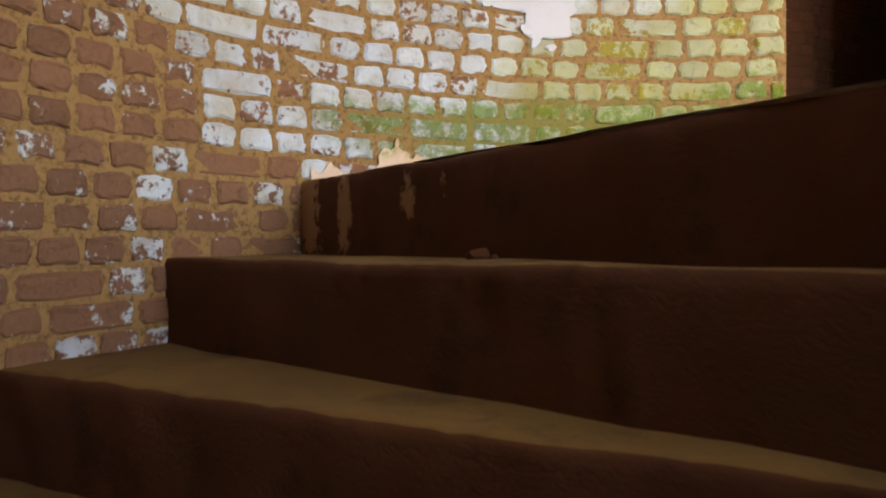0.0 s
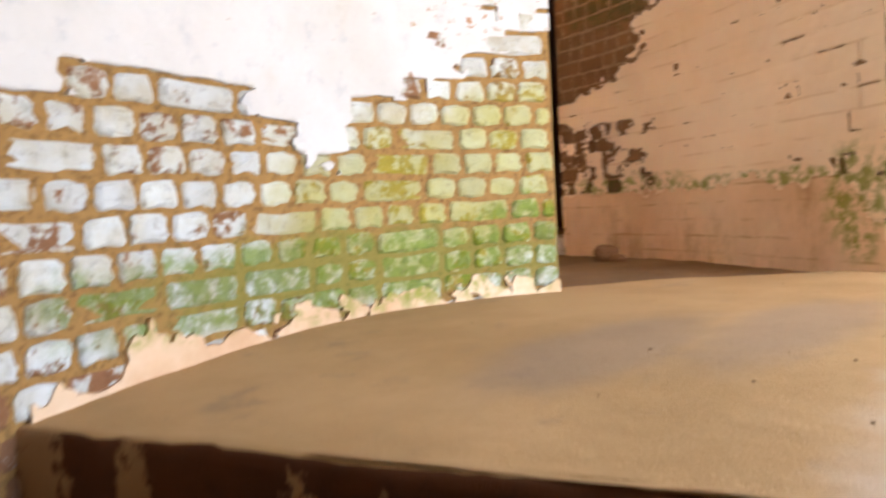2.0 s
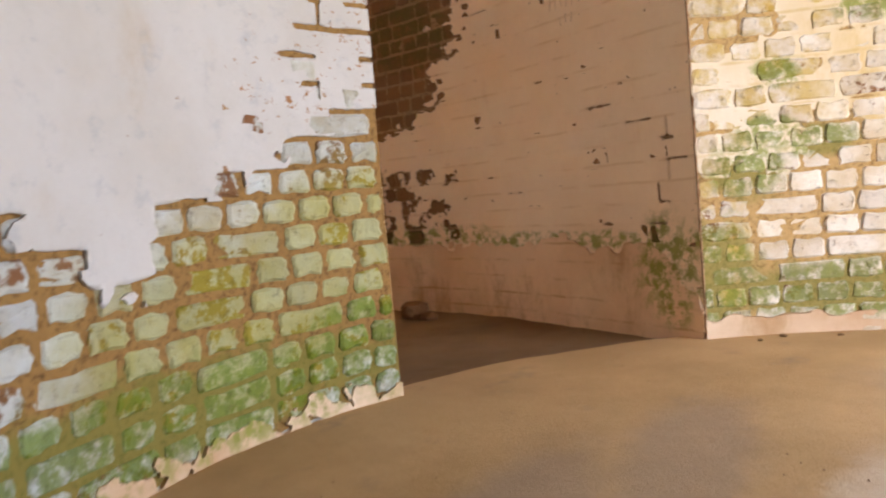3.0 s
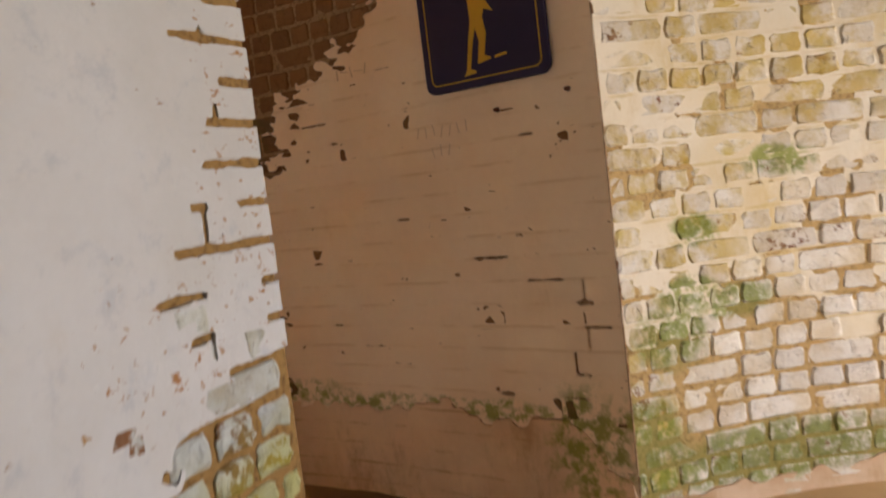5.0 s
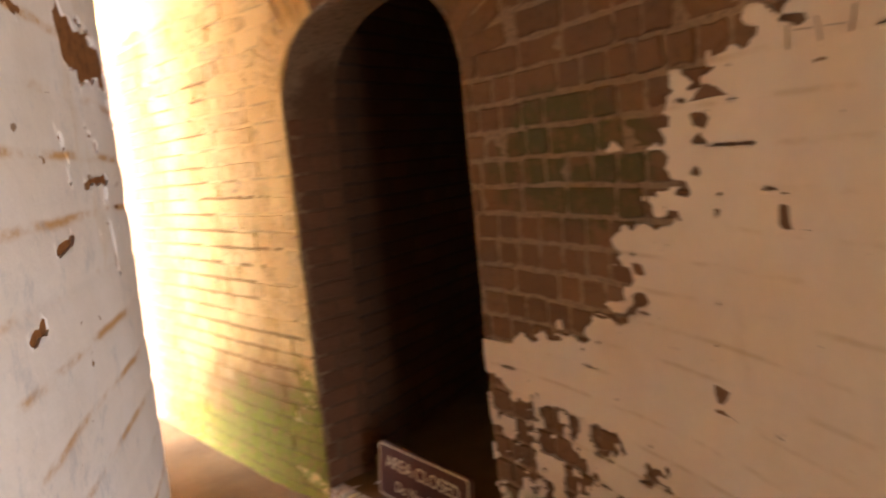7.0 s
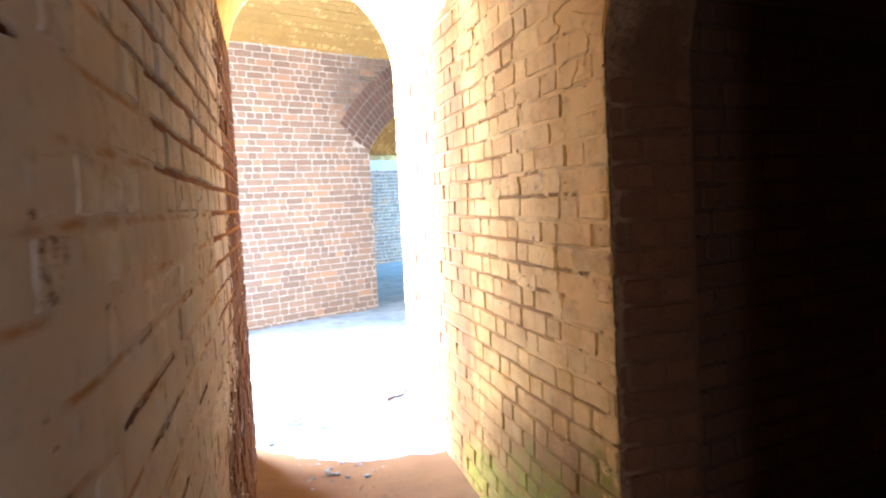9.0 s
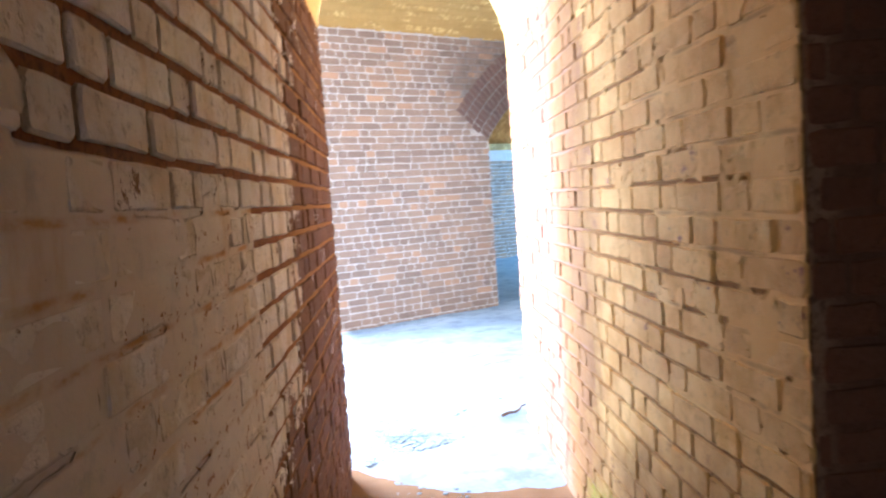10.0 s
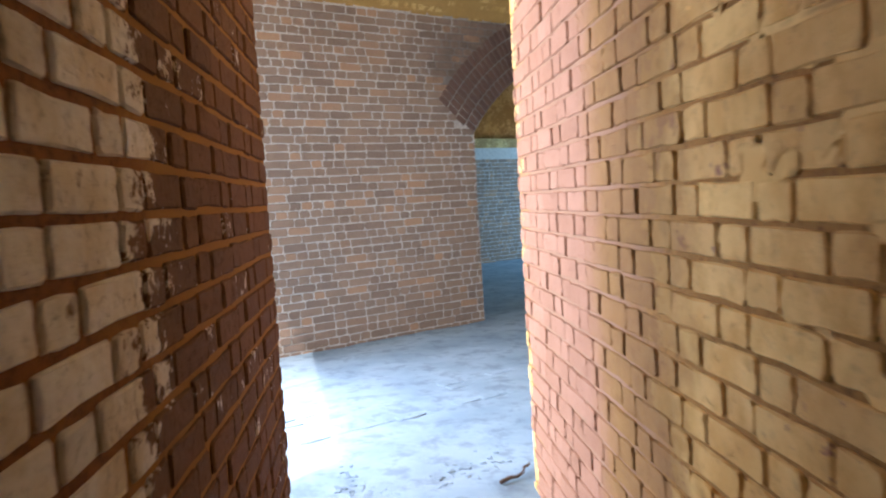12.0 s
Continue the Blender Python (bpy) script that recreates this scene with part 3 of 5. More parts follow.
# Pale grit; the blue of the skylight is put into its base colour.
M_SAND = ground_mat("skylight_blue_floor", (0.34, 0.46, 0.56), (0.23, 0.34, 0.43), (0.14, 0.20, 0.25), 0.48)
M_GROUND = ground_mat("dry_parade_ground", (0.34, 0.30, 0.20), (0.22, 0.24, 0.11))
# Dark brown chosen to cut bounced light; also shades the closed room's joints.
M_CEIL = joint_mat("shade_brown_brick", (0.12, 0.065, 0.04), (0.18, 0.10, 0.06))
M_SIGN = plain_mat("navy_sign_enamel", (0.022, 0.016, 0.055), 0.4)
M_GOLD = plain_mat("gold_sign_paint", (0.60, 0.36, 0.04), 0.5)
M_NOTICE = plain_mat("brown_notice_paint", (0.10, 0.032, 0.02), 0.6)
M_CREAM = plain_mat("cream_letter_paint", (0.66, 0.55, 0.38), 0.6)
M_TWIG = plain_mat("dry_twig_bark", (0.09, 0.055, 0.035), 0.9)
M_SCRATCH = plain_mat("scratched_plaster", (0.60, 0.44, 0.31), 0.95)
M_RUST = plain_mat("rust", (0.10, 0.035, 0.015), 0.95)

# ---- large structure: walls ----
DOOR_S0, DOOR_S1 = LINE_B.near(3.315, 3.69), LINE_B.near(3.30, 4.79)


def door_top(s):
    f = (s - (DOOR_S0 + DOOR_S1) / 2) / ((DOOR_S1 - DOOR_S0) / 2)
    return 1.77 + 0.34 * math.sqrt(max(0.0, 1 - min(1.0, f * f)))


wall_a = shell("wall_stairwell_north", LINE_A, -2.8, TOP, 0.5, M_A_JOINT, label="curved whitewashed brick wall with flaking plaster beside the stairs")
wall_c = shell("wall_stairwell_east", LINE_C, LAND, TOP, 0.5, M_C_JOINT, label="curved yellowed whitewashed brick wall with green algae")
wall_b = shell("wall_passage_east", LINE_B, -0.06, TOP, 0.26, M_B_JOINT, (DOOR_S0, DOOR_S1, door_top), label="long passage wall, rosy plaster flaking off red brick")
wall_l = shell("wall_passage_west", LINE_L, -0.06, TOP, 0.35, M_L_JOINT, label="passage wall of grey painted brick, bare towards the gallery")
# Unseen south side, kept dark to hold bounced light off the stairs.
shell("wall_stairwell_south", Line(arc(-88, -98), -1), -0.1, TOP, 0.5, M_CEIL, label="unseen dark brown stairwell wall that dims bounced light")
shell("wall_over_stair_opening", Line(arc(-28, -88), -1), 2.25, TOP, 0.5, M_CEIL, label="unseen dark brown wall over the stairwell opening that dims bounced light")

bm = bmesh.new()
bmesh.ops.create_circle(bm, cap_ends=True, segments=64, radius=R + 0.6, matrix=Matrix.Translation((O.x, O.y, TOP)))
g = bmesh.ops.extrude_face_region(bm, geom=list(bm.faces))
bmesh.ops.translate(bm, verts=[v for v in g["geom"] if isinstance(v, bmesh.types.BMVert)], vec=(0, 0, 0.3))
tagged(part("ceiling_stairwell", bm, M_CEIL), "unseen dark brown stairwell ceiling that dims bounced light", "ceiling", kind="structure")

# vault of the passage
verts, faces = [], []
NA, NF = 16, 60
for layer in (0.0, 0.4):
    for i in range(NF + 1):
        f = i / NF
        a, b = Vector(LINE_L.at(f * LINE_L.length)), Vector(LINE_B.at(f * LINE_B.length))
        for j in range(NA + 1):
            t = math.pi * j / NA
            w = 0.5 - 0.5 * math.cos(t)
            p = a.lerp(b, w) if not layer else a.lerp(b, w * 1.2 - 0.1)
            verts.append((p.x, p.y, 2.22 + layer + (0.55 + 0.25 * (1 - f)) * math.sin(t)))
n = NA + 1
for lay_no in (0, 1):
    o = lay_no * (NF + 1) * n
    for i in range(NF):
        for j in range(NA):
            q = o + i * n + j
            faces.append((q, q + 1, q + n + 1, q + n))
o = (NF + 1) * n
for i in (0, NF):
    for j in range(NA):
        q = i * n + j
        faces.append((q, q + 1, q + 1 + o, q + o))
tagged(mesh_part("ceiling_passage", verts, faces, M_R_PLASTER, smooth_it=True), "limewashed brick barrel vault over the passage", "ceiling", kind="structure")

# ---- floors and stairs ----
INNER = 0.19


def ray_at(a, f, z):
    """A place on the stair line at direction a: f = 0 at the core, 1 at the wall."""
    w = O + R * 1.04 * Vector((math.cos(radians(a)), math.sin(radians(a)), 0))
    i = O + INNER * Vector((math.cos(radians(a + 90)), math.sin(radians(a + 90)), 0))
    p = i.lerp(w, f)
    return Vector((p.x, p.y, z))


def stair_step(k):
    """One winding step: its worn riser and tread."""
    a0 = EDGE + k * STEP
    z1, z0 = LAND - k * RISER, LAND - (k + 1) * RISER
    if k:
        a1 = EDGE + (k - 1) * STEP - 0.6
    else:
        a1 = EDGE - 2.0
    prof = [(0, z0 - 0.02, 0.0), (0, z0 + 0.05, 0.0), (0, z0 + 0.12, 0.0), (0, z1 - 0.03, 0.0), (0, z1 - 0.012, -0.003), (0, z1 - 0.003, -0.010), (0, z1, -0.022)]
    prof += [(f, z1, -0.022) for f in (0.08, 0.16, 0.3, 0.5, 0.75, 1.0)]
    n, cols = len(prof), 72
    verts, faces = [], []
    for c in range(cols + 1):
        f = c / cols
        side = (ray_at(a0 + 0.5, f, 0) - ray_at(a0, f, 0)).normalized()
        for i, (t, z, back) in enumerate(prof):
            p = ray_at(a0 + (a1 - a0) * t, f, z) + side * back
            q = 0.012 * nz(f * 9 + k * 7, z * 8, i * 0.2) + 0.006 * nz(f * 40, k * 5 + z * 30)
            if i < 7:
                p += side * (q + (0.008 * nz(f * 25, k * 3.3) if 3 <= i else 0))
            if i >= 4:
                p.z += 0.006 * nz(p.x * 4, p.y * 4, k) - (0.006 * abs(nz(f * 30, k)) if i < 8 else 0)
            verts.append(tuple(p))
    for c in range(cols):
        for i in range(n - 1):
            q = c * n + i
            faces.append((q, q + n, q + n + 1, q + 1))
    me = bpy.data.meshes.new("stair_step")
    me.from_pydata(verts, [], faces)
    me.update()
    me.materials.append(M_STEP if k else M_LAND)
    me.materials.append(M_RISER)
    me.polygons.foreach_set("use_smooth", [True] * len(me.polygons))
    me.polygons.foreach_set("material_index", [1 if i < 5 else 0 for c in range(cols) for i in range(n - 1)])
    ob = new("stair_step", me)
    ob.parent = stairs
    return ob


stairs = tagged(new("stairs"), "winding stairs of worn brown concrete steps", "stairs", kind="structure")
for k in range(STEPS):
    stair_step(k)


def sheet(name, corner, nu, nv, material, amp, label, category="floor"):
    verts = [corner(i / nu, j / nv) for i in range(nu + 1) for j in range(nv + 1)]
    verts = [(x, y, z + amp * (nz(x * 2.2, y * 2.2) + 0.5 * nz(x * 7, y * 7, 3) + 0.22 * nz(x * 22, y * 22, 5))) for x, y, z in verts]
    faces = [(i * (nv + 1) + j, (i + 1) * (nv + 1) + j, (i + 1) * (nv + 1) + j + 1, i * (nv + 1) + j + 1) for i in range(nu) for j in range(nv)]
    return tagged(mesh_part(name, verts, faces, material, smooth_it=True), label, category, kind="structure")


def landing(f, g):
    """The landing rises a little from its edge to the passage."""
    p = ray_at(EDGE - 0.6 - f * (EDGE + 97), g, LAND)
    e = ray_at(EDGE, 1, LAND) - ray_at(EDGE, 0, LAND)
    d = abs((p - ray_at(EDGE, 0, LAND)).cross(e).z) / e.length
    t = min(1.0, d / 1.1) if f < 0.75 else 1.0
    return (p.x, p.y, LAND + 0.055 * t * t * (3 - 2 * t))


sheet("floor_landing", landing, 150, 60, M_LAND, 0.005, "sandy worn concrete landing floor")
sheet("floor_core", lambda f, g: (O.x + 0.24 * g * math.cos(2 * math.pi * f), O.y + 0.24 * g * math.sin(2 * math.pi * f), LAND - 0.004), 40, 6, M_LAND, 0.004, "sandy concrete floor round the stair core")
sheet("floor_stair_foot", lambda f, g: tuple(ray_at(EDGE + (STEPS - 1) * STEP - 1 + f * 37, g, LAND - STEPS * RISER)), 20, 20, M_STEP, 0.006, "worn concrete floor at the foot of the stairs")
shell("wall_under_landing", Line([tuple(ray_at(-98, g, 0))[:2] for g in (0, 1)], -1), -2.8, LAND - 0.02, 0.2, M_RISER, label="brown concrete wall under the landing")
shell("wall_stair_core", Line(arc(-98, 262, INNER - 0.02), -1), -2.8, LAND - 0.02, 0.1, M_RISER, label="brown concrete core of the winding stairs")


def passage_floor(f, g):
    a, b = LINE_L.at(f * LINE_L.length), LINE_B.at(f * (LINE_B.length - 1.0))
    more = max(0.0, f - 0.94) * 2
    a, b = (a[0], a[1] + more), (b[0], b[1] + more)
    x, y = a[0] + (b[0] - a[0]) * (g * 1.16 - 0.08), a[1] + (b[1] - a[1]) * (g * 1.16 - 0.08)
    rut = -0.02 * math.exp(-((g - 0.5) / 0.25) ** 2)
    return (x, y, -0.036 + rut * min(1, f * 4) + 0.03 * max(0, abs(g - 0.5) - 0.36) * 4 * min(1, f * 5))


def gallery_floor(f, g):
    v = -4.9 + 10.55 * g
    x, y, _ = gal(-6 + 21 * f, v)
    return (x, y, -0.012 - 0.06 * max(0.0, min(1.0, (7.42 - 0.4 * (x - 2.23) - y) / 0.35)))


sheet("floor_passage", passage_floor, 260, 60, M_DIRT, 0.012, "trodden brown dirt floor of the passage")
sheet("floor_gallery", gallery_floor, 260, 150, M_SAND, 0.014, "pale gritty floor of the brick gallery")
verts, faces = [], []
for r in (R + 0.35, 5, 25, 150, 900, 4000):
    verts += [(O.x + r * math.cos(2 * math.pi * i / 64), O.y + r * math.sin(2 * math.pi * i / 64), -0.09) for i in range(64)]
for k in range(5):
    faces += [(k * 64 + i, k * 64 + (i + 1) % 64, (k + 1) * 64 + (i + 1) % 64, (k + 1) * 64 + i) for i in range(64)]
tagged(mesh_part("ground", verts, faces, M_GROUND), "dry grassy parade ground round the fort", "ground", kind="structure")

# ---- gallery ----
PIER_W = 2.10
ARC_U, ARC_Z, ARC_R, ARC_OUT = 4.0, 0.674, 2.36, 2.94
PIER_WEST = 2.3                    # how far the pier goes on west of the sunlit corner
LINE_P = Line([gal(-PIER_WEST, 0)[:2], gal(PIER_W + 4, 0)[:2]], -1)


def arch_top(s):
    d = ARC_R ** 2 - (s - PIER_WEST - ARC_U) ** 2
    return ARC_Z + math.sqrt(max(0.0, d))


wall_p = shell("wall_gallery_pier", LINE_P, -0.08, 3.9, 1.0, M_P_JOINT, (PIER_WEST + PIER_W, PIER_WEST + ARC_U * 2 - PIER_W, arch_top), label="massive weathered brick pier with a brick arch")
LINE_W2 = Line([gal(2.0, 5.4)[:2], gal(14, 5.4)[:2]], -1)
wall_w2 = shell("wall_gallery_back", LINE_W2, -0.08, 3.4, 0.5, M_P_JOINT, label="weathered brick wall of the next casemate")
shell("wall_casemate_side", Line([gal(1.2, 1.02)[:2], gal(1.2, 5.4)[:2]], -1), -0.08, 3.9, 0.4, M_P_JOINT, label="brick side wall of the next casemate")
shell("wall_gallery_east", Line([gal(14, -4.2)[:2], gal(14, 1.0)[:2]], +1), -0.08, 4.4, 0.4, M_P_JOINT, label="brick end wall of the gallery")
NEAR_R = Line([LINE_B.at(LINE_B.length), gal(13.9, -3.9)[:2]], +1)
NEAR_L = Line([gal(-4.4, -4.0)[:2], tuple((Vector(LINE_L.at(LINE_L.length)) - U.to_2d() * 0.30))], +1)
shell("wall_gallery_near", NEAR_R, -0.08, 4.0, 0.6, M_P_JOINT, label="brick gallery wall beside the passage mouth")
shell("wall_gallery_near_west", NEAR_L, -0.08, 4.0, 0.2, M_P_JOINT, label="brick gallery wall beside the passage mouth")
shell("wall_over_passage", Line([LINE_L.at(LINE_L.length), LINE_B.at(LINE_B.length)], +1), 2.74, 4.0, 0.3, M_P_JOINT, label="brick wall over the passage mouth")
# Unseen lintel, added and skewed so its shadow edge meets the pier's sunlit corner.
shell("wall_over_gallery_opening", Line([gal(-1.72, 0)[:2], gal(-3.44, -4.0)[:2]], +1), 3.0, 4.35, 0.4, M_P_JOINT, label="unseen brick wall added over the open gallery end to edge the sunlight")


def vault(name, u0, u1, v0, v1, spring, rise, thick, label, skew=0.0):
    """A brick barrel vault along the gallery, its bricks in one mesh."""
    mid, half = (v0 + v1) / 2, (v1 - v0) / 2
    verts, faces = [], []
    n = 24
    for k in (0, 1):
        for u in (u0, u1):
            for j in range(n + 1):
                t = math.pi * j / n
                verts.append(gal(u + (skew * (mid - half * math.cos(t)) if u == u0 else 0.0), mid - (half + k * thick) * math.cos(t), spring + (rise + k * thick) * math.sin(t)))
    m = n + 1
    for j in range(n):
        faces.append((j, j + 1, m + j + 1, m + j))
        faces.append((2 * m + j, 3 * m + j, 3 * m + j + 1, 2 * m + j + 1))
    for u in (0, 1):
        for j in range(n):
            faces.append((u * m + j, u * m + j + 1, (u + 2) * m + j + 1, (u + 2) * m + j))
    ob = tagged(mesh_part(name, verts, faces, M_VAULT), label, "ceiling", kind="structure")
    return ob, mid, half


vault_a, VM, VH = vault("ceiling_gallery", -1.82, 14, -4.05, 0.02, 3.2, 0.9, 0.4, "ochre brick barrel vault over the gallery", 0.43)
vault("ceiling_casemate", 1.3, 14, 0.9, 5.42, 2.1, 1.9, 0.4, "ochre brick vault over the next casemate")

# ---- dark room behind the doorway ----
# Joints use the dark brown: the room's shade is put into the colour.
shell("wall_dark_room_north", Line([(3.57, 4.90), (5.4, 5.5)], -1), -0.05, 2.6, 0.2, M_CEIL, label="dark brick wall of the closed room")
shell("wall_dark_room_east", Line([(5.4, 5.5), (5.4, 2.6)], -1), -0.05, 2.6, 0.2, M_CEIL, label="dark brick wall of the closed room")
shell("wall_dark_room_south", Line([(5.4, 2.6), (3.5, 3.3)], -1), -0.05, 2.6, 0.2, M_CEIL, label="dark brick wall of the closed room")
sheet("floor_dark_room", lambda f, g: (3.36 + 2.2 * f, 2.5 + 3.2 * g, 0.06), 40, 50, M_DIRT, 0.012, "dirt floor of the closed room")
bm = bmesh.new()
box_bm(bm, (3.45, 2.4, 2.6), (5.6, 5.9, 2.8))
tagged(part("ceiling_dark_room", bm, M_B_JOINT), "dark ceiling of the closed room", "ceiling", kind="structure")

# ---- coats of plaster and paint ----
COURSE = 0.08


def course_mid(z, base, course=COURSE):
    return (math.floor((z - base) / course) + 0.5) * course + base


A_BASE, A_COURSE = -2.7376, 0.0784
XS = [-1.2, -0.9, -0.3, -0.07, 0.1, 0.3, 0.55, 0.70, 0.76, 0.88, 0.94, 1.1, 1.29, 1.40, 1.47, 1.55, 1.67]
ZS = [1.30, 0.85, 0.60, 0.50, 0.60, 0.66, 0.62, 0.55, 0.46, 0.46, 0.60, 0.66, 0.71, 0.79, 0.83, 0.86, 0.88]


# joints that lie open in the whitewash by the corner: course, from, to; and uprights: place, bottom, top
OPEN_JOINTS = ((54, -1, 0.205), (53, -1, 0.09), (52, -1, 0.143), (51, -1, 0.165), (50, -1, 0.085), (50, 0.165, 0.205), (49, -1, 0.27), (48, -1, 0.05),
               (48, 0.20, 0.32), (47, -1, 0.05), (47, 0.19, 0.26), (46, -1, 0.17), (45, -1, 0.30))
OPEN_UPRIGHTS = ((0.178, 1.10, 1.185), (0.108, 1.34, 1.372), (0.20, 0.90, 0.945), (0.12, 1.497, 1.52), (0.13, 0.80, 0.87))


def field_a(s, z):
    x, y = LINE_A.at(s)
    if y < 0.66:
        return 0.3 + nz(s * 2, z * 2)
    zm, sm = course_mid(z, A_BASE, A_COURSE), math.floor(s / 0.118) * 0.118
    f = zm - float(np.interp(x, XS, ZS)) + 0.05 * nz(sm * 7, zm * 9)
    f = f + 0.035 * nz(s * 16, z * 16) + 0.03 * nz(s * 45, z * 45)
    if x > 1.15 and z > 0.72:
        k = round((z - A_BASE) / A_COURSE)
        j = abs((z - A_BASE) / A_COURSE - k) * A_COURSE
        wide = 0.0085 + 0.005 * nz(s * 18, z * 20) + 0.0035 * nz(s * 70, z * 70)
        ragged = 0.012 * nz(s * 40, z * 60)
        for k0, s0, s1 in OPEN_JOINTS:
            if k == k0:
                f = min(f, max(j - wide, s0 - s + ragged, s - s1 + ragged))
        if k > 54:
            f = min(f, max(j - wide, s - 0.10 - 0.16 * nz(k * 3.37, 1.0) + ragged))
        for s0, z0, z1 in OPEN_UPRIGHTS:
            f = min(f, max(abs(s - s0) - 0.0065 - 0.004 * nz(s * 40, z * 30), z0 - z, z - z1 + ragged))
        pit = nz(s * 26, z * 22, 6) + 0.5 * nz(s * 70, z * 60)
        f = min(f, 0.08 * (0.76 + 0.7 * max(0.0, s - 0.25) - pit))
    return f


skin("plaster", wall_a, LINE_A, 0.0, 0.6, 0.38, TOP, field_a, M_A_PLASTER, 0.0085, out=0.0105, thick=0.0115, label="flaking white plaster")
skin("plaster", wall_a, LINE_A, 0.6, 4.0, 0.38, TOP, field_a, M_A_PLASTER, 0.014, out=0.012, thick=0.013, label="flaking white plaster")
skin("mortar", wall_a, LINE_A, 0.004, 0.45, 1.06, 2.2, lambda s, z: 1.0, M_A_JOINT, 0.03, out=0.0055, thick=0.005, bump=0.0012)


def foot_a(s, z):
    """Crumbling render at the foot: rounded lumps a course high, with gaps."""
    blob = 0.07 * nz(s * 6, z * 7, 2) + 0.06 * nz(s * 14, z * 17, 3) + 0.03 * nz(s * 40, z * 40, 4)
    return LAND + 0.085 + blob - z - 0.22 * max(0, s - 1.45)


skin("foot_render", wall_a, LINE_A, 0.0, 1.75, LAND - 0.01, 0.22,
     foot_a, M_A_FOOT, 0.010, out=0.013, thick=0.014, label="crumbling pink render")

DB = [(0.86, -0.2), (0.92, 0.20), (0.97, 0.42), (1.05, 0.60), (1.12, 0.71), (1.24, 0.69), (1.31, 0.80), (1.40, 0.87), (1.46, 0.80), (1.55, 0.90), (1.60, 1.0), (1.68, 1.14), (1.77, 1.33), (2.2, 1.8)]


def field_b(s, z):
    d = DOOR_S0 - s
    edge = float(np.interp(z + 0.03 * nz(s * 4, z * 3), [q[0] for q in DB], [q[1] for q in DB]))
    zm = course_mid(z, -0.06)
    f = (d - edge) + 0.16 * nz(s * 5, zm * 11) + 0.14 * nz(s * 13, zm * 17 + 0.3 * z) + 0.12 * nz(s * 11, z * 42) + 0.15 * nz(s * 19, z * 27) + 0.08 * nz(s * 42, z * 70)
    if d < 0.85 and 0.34 < z < 0.80:
        f = min(f, 0.04 - 0.34 * (nz(s * 7, z * 12, 2) + 0.8 * nz(s * 19, zm * 27, 3) + 0.5 * nz(s * 42, z * 55)) + 0.30 * (d - 0.45) + 1.2 * max(0, z - 0.70))
    k = round((z + 0.06) / COURSE)
    j = abs((z + 0.06) / COURSE - k) * COURSE
    crack = nz(s * 5.5, k * 5.7, 1) - 0.50 + (0.40 if s < 0.32 and z < 0.95 else 0.12 if 0.9 < d < 1.5 or s < 0.1 else 0)
    wide = 0.0045 + 0.005 * nz(s * 13, k * 3.1) + 0.004 * nz(s * 60, z * 60)
    f = min(f, j - wide + max(0.0, -0.15 * crack))
    k2 = math.floor((z + 0.06) / COURSE)
    if s < 0.3 and 0.35 < z < 0.9 and nz(k2 * 2.7, 8.0) > -0.1:
        f = min(f, abs(s - 0.12 - 0.05 * (k2 % 2)) - 0.005)
    return f


skin("plaster", wall_b, LINE_B, 0.0, DOOR_S0, 0.02, TOP - 0.4, field_b, M_B_PLASTER, 0.0105, out=0.011, thick=0.013, bump=0.0035, groove=0.0022, label="stained rosy plaster with cracks along joints")
skin("foot_render", wall_b, LINE_B, 0.0, DOOR_S0 - 0.02, -0.09, 0.45, lambda s, z: 0.335 - 0.24 * max(0.0, (0.24 - s) / 0.24) + 0.06 * nz(s * 3.3, 1.0) + 0.05 * nz(s * 10, z * 9) + 0.03 * nz(s * 25, z * 25) - z, M_B_FOOT, 0.016, out=0.017, thick=0.014, bump=0.006, label="damp brown render")


def field_c(s, z):
    """Limewash that fills the joints of the upper courses."""
    f = (z - 0.66) * 1.6 + 0.25 * nz(s * 3, z * 4, 5) + 0.30 * nz(s * 8, course_mid(z, LAND) * 13, 5) + 0.12 * nz(s * 30, z * 30, 5) + 0.35 * max(0.0, s - 0.5)
    k = round((z - LAND) / COURSE)
    j = abs((z - LAND) / COURSE - k) * COURSE
    return min(f, j - 0.006 - 0.005 * nz(s * 40, z * 50) + max(0.0, 0.2 * (0.42 - nz(s * 4.5, k * 3.7, 8))))


skin("limewash", wall_c, LINE_C, 0.0, LINE_C.length, 0.1, 2.2, field_c, M_C_PLASTER, 0.0125, out=0.0012, thick=0.005, bump=0.0035, label="yellowed limewash over the joints")
skin("foot_render", wall_c, LINE_C, 0.0, LINE_C.length, LAND - 0.01, 0.2, lambda s, z: 0.06 + 0.05 * nz(s * 5, 7.0) + 0.03 * nz(s * 14, z * 14, 7) - z, M_A_FOOT, 0.013, out=0.008, thick=0.010, label="crumbling pink render")


def field_r(s, z):
    y = s - DOOR_S1
    f = -0.26 - 0.45 * y + 0.30 * (z - 1.1) + 0.30 * nz(s * 3, z * 5) + 0.3 * nz(s * 9, course_mid(z, -0.06) * 13) + 0.12 * nz(s * 30, z * 40)
    return f - (0.5 if z < 0.55 else 0)


skin("paint", wall_b, LINE_B, DOOR_S1 + 0.004, DOOR_S1 + 0.9, 0.2, 2.5, field_r, M_R_PLASTER, 0.0135, out=0.0095, thick=0.010, bump=0.004)
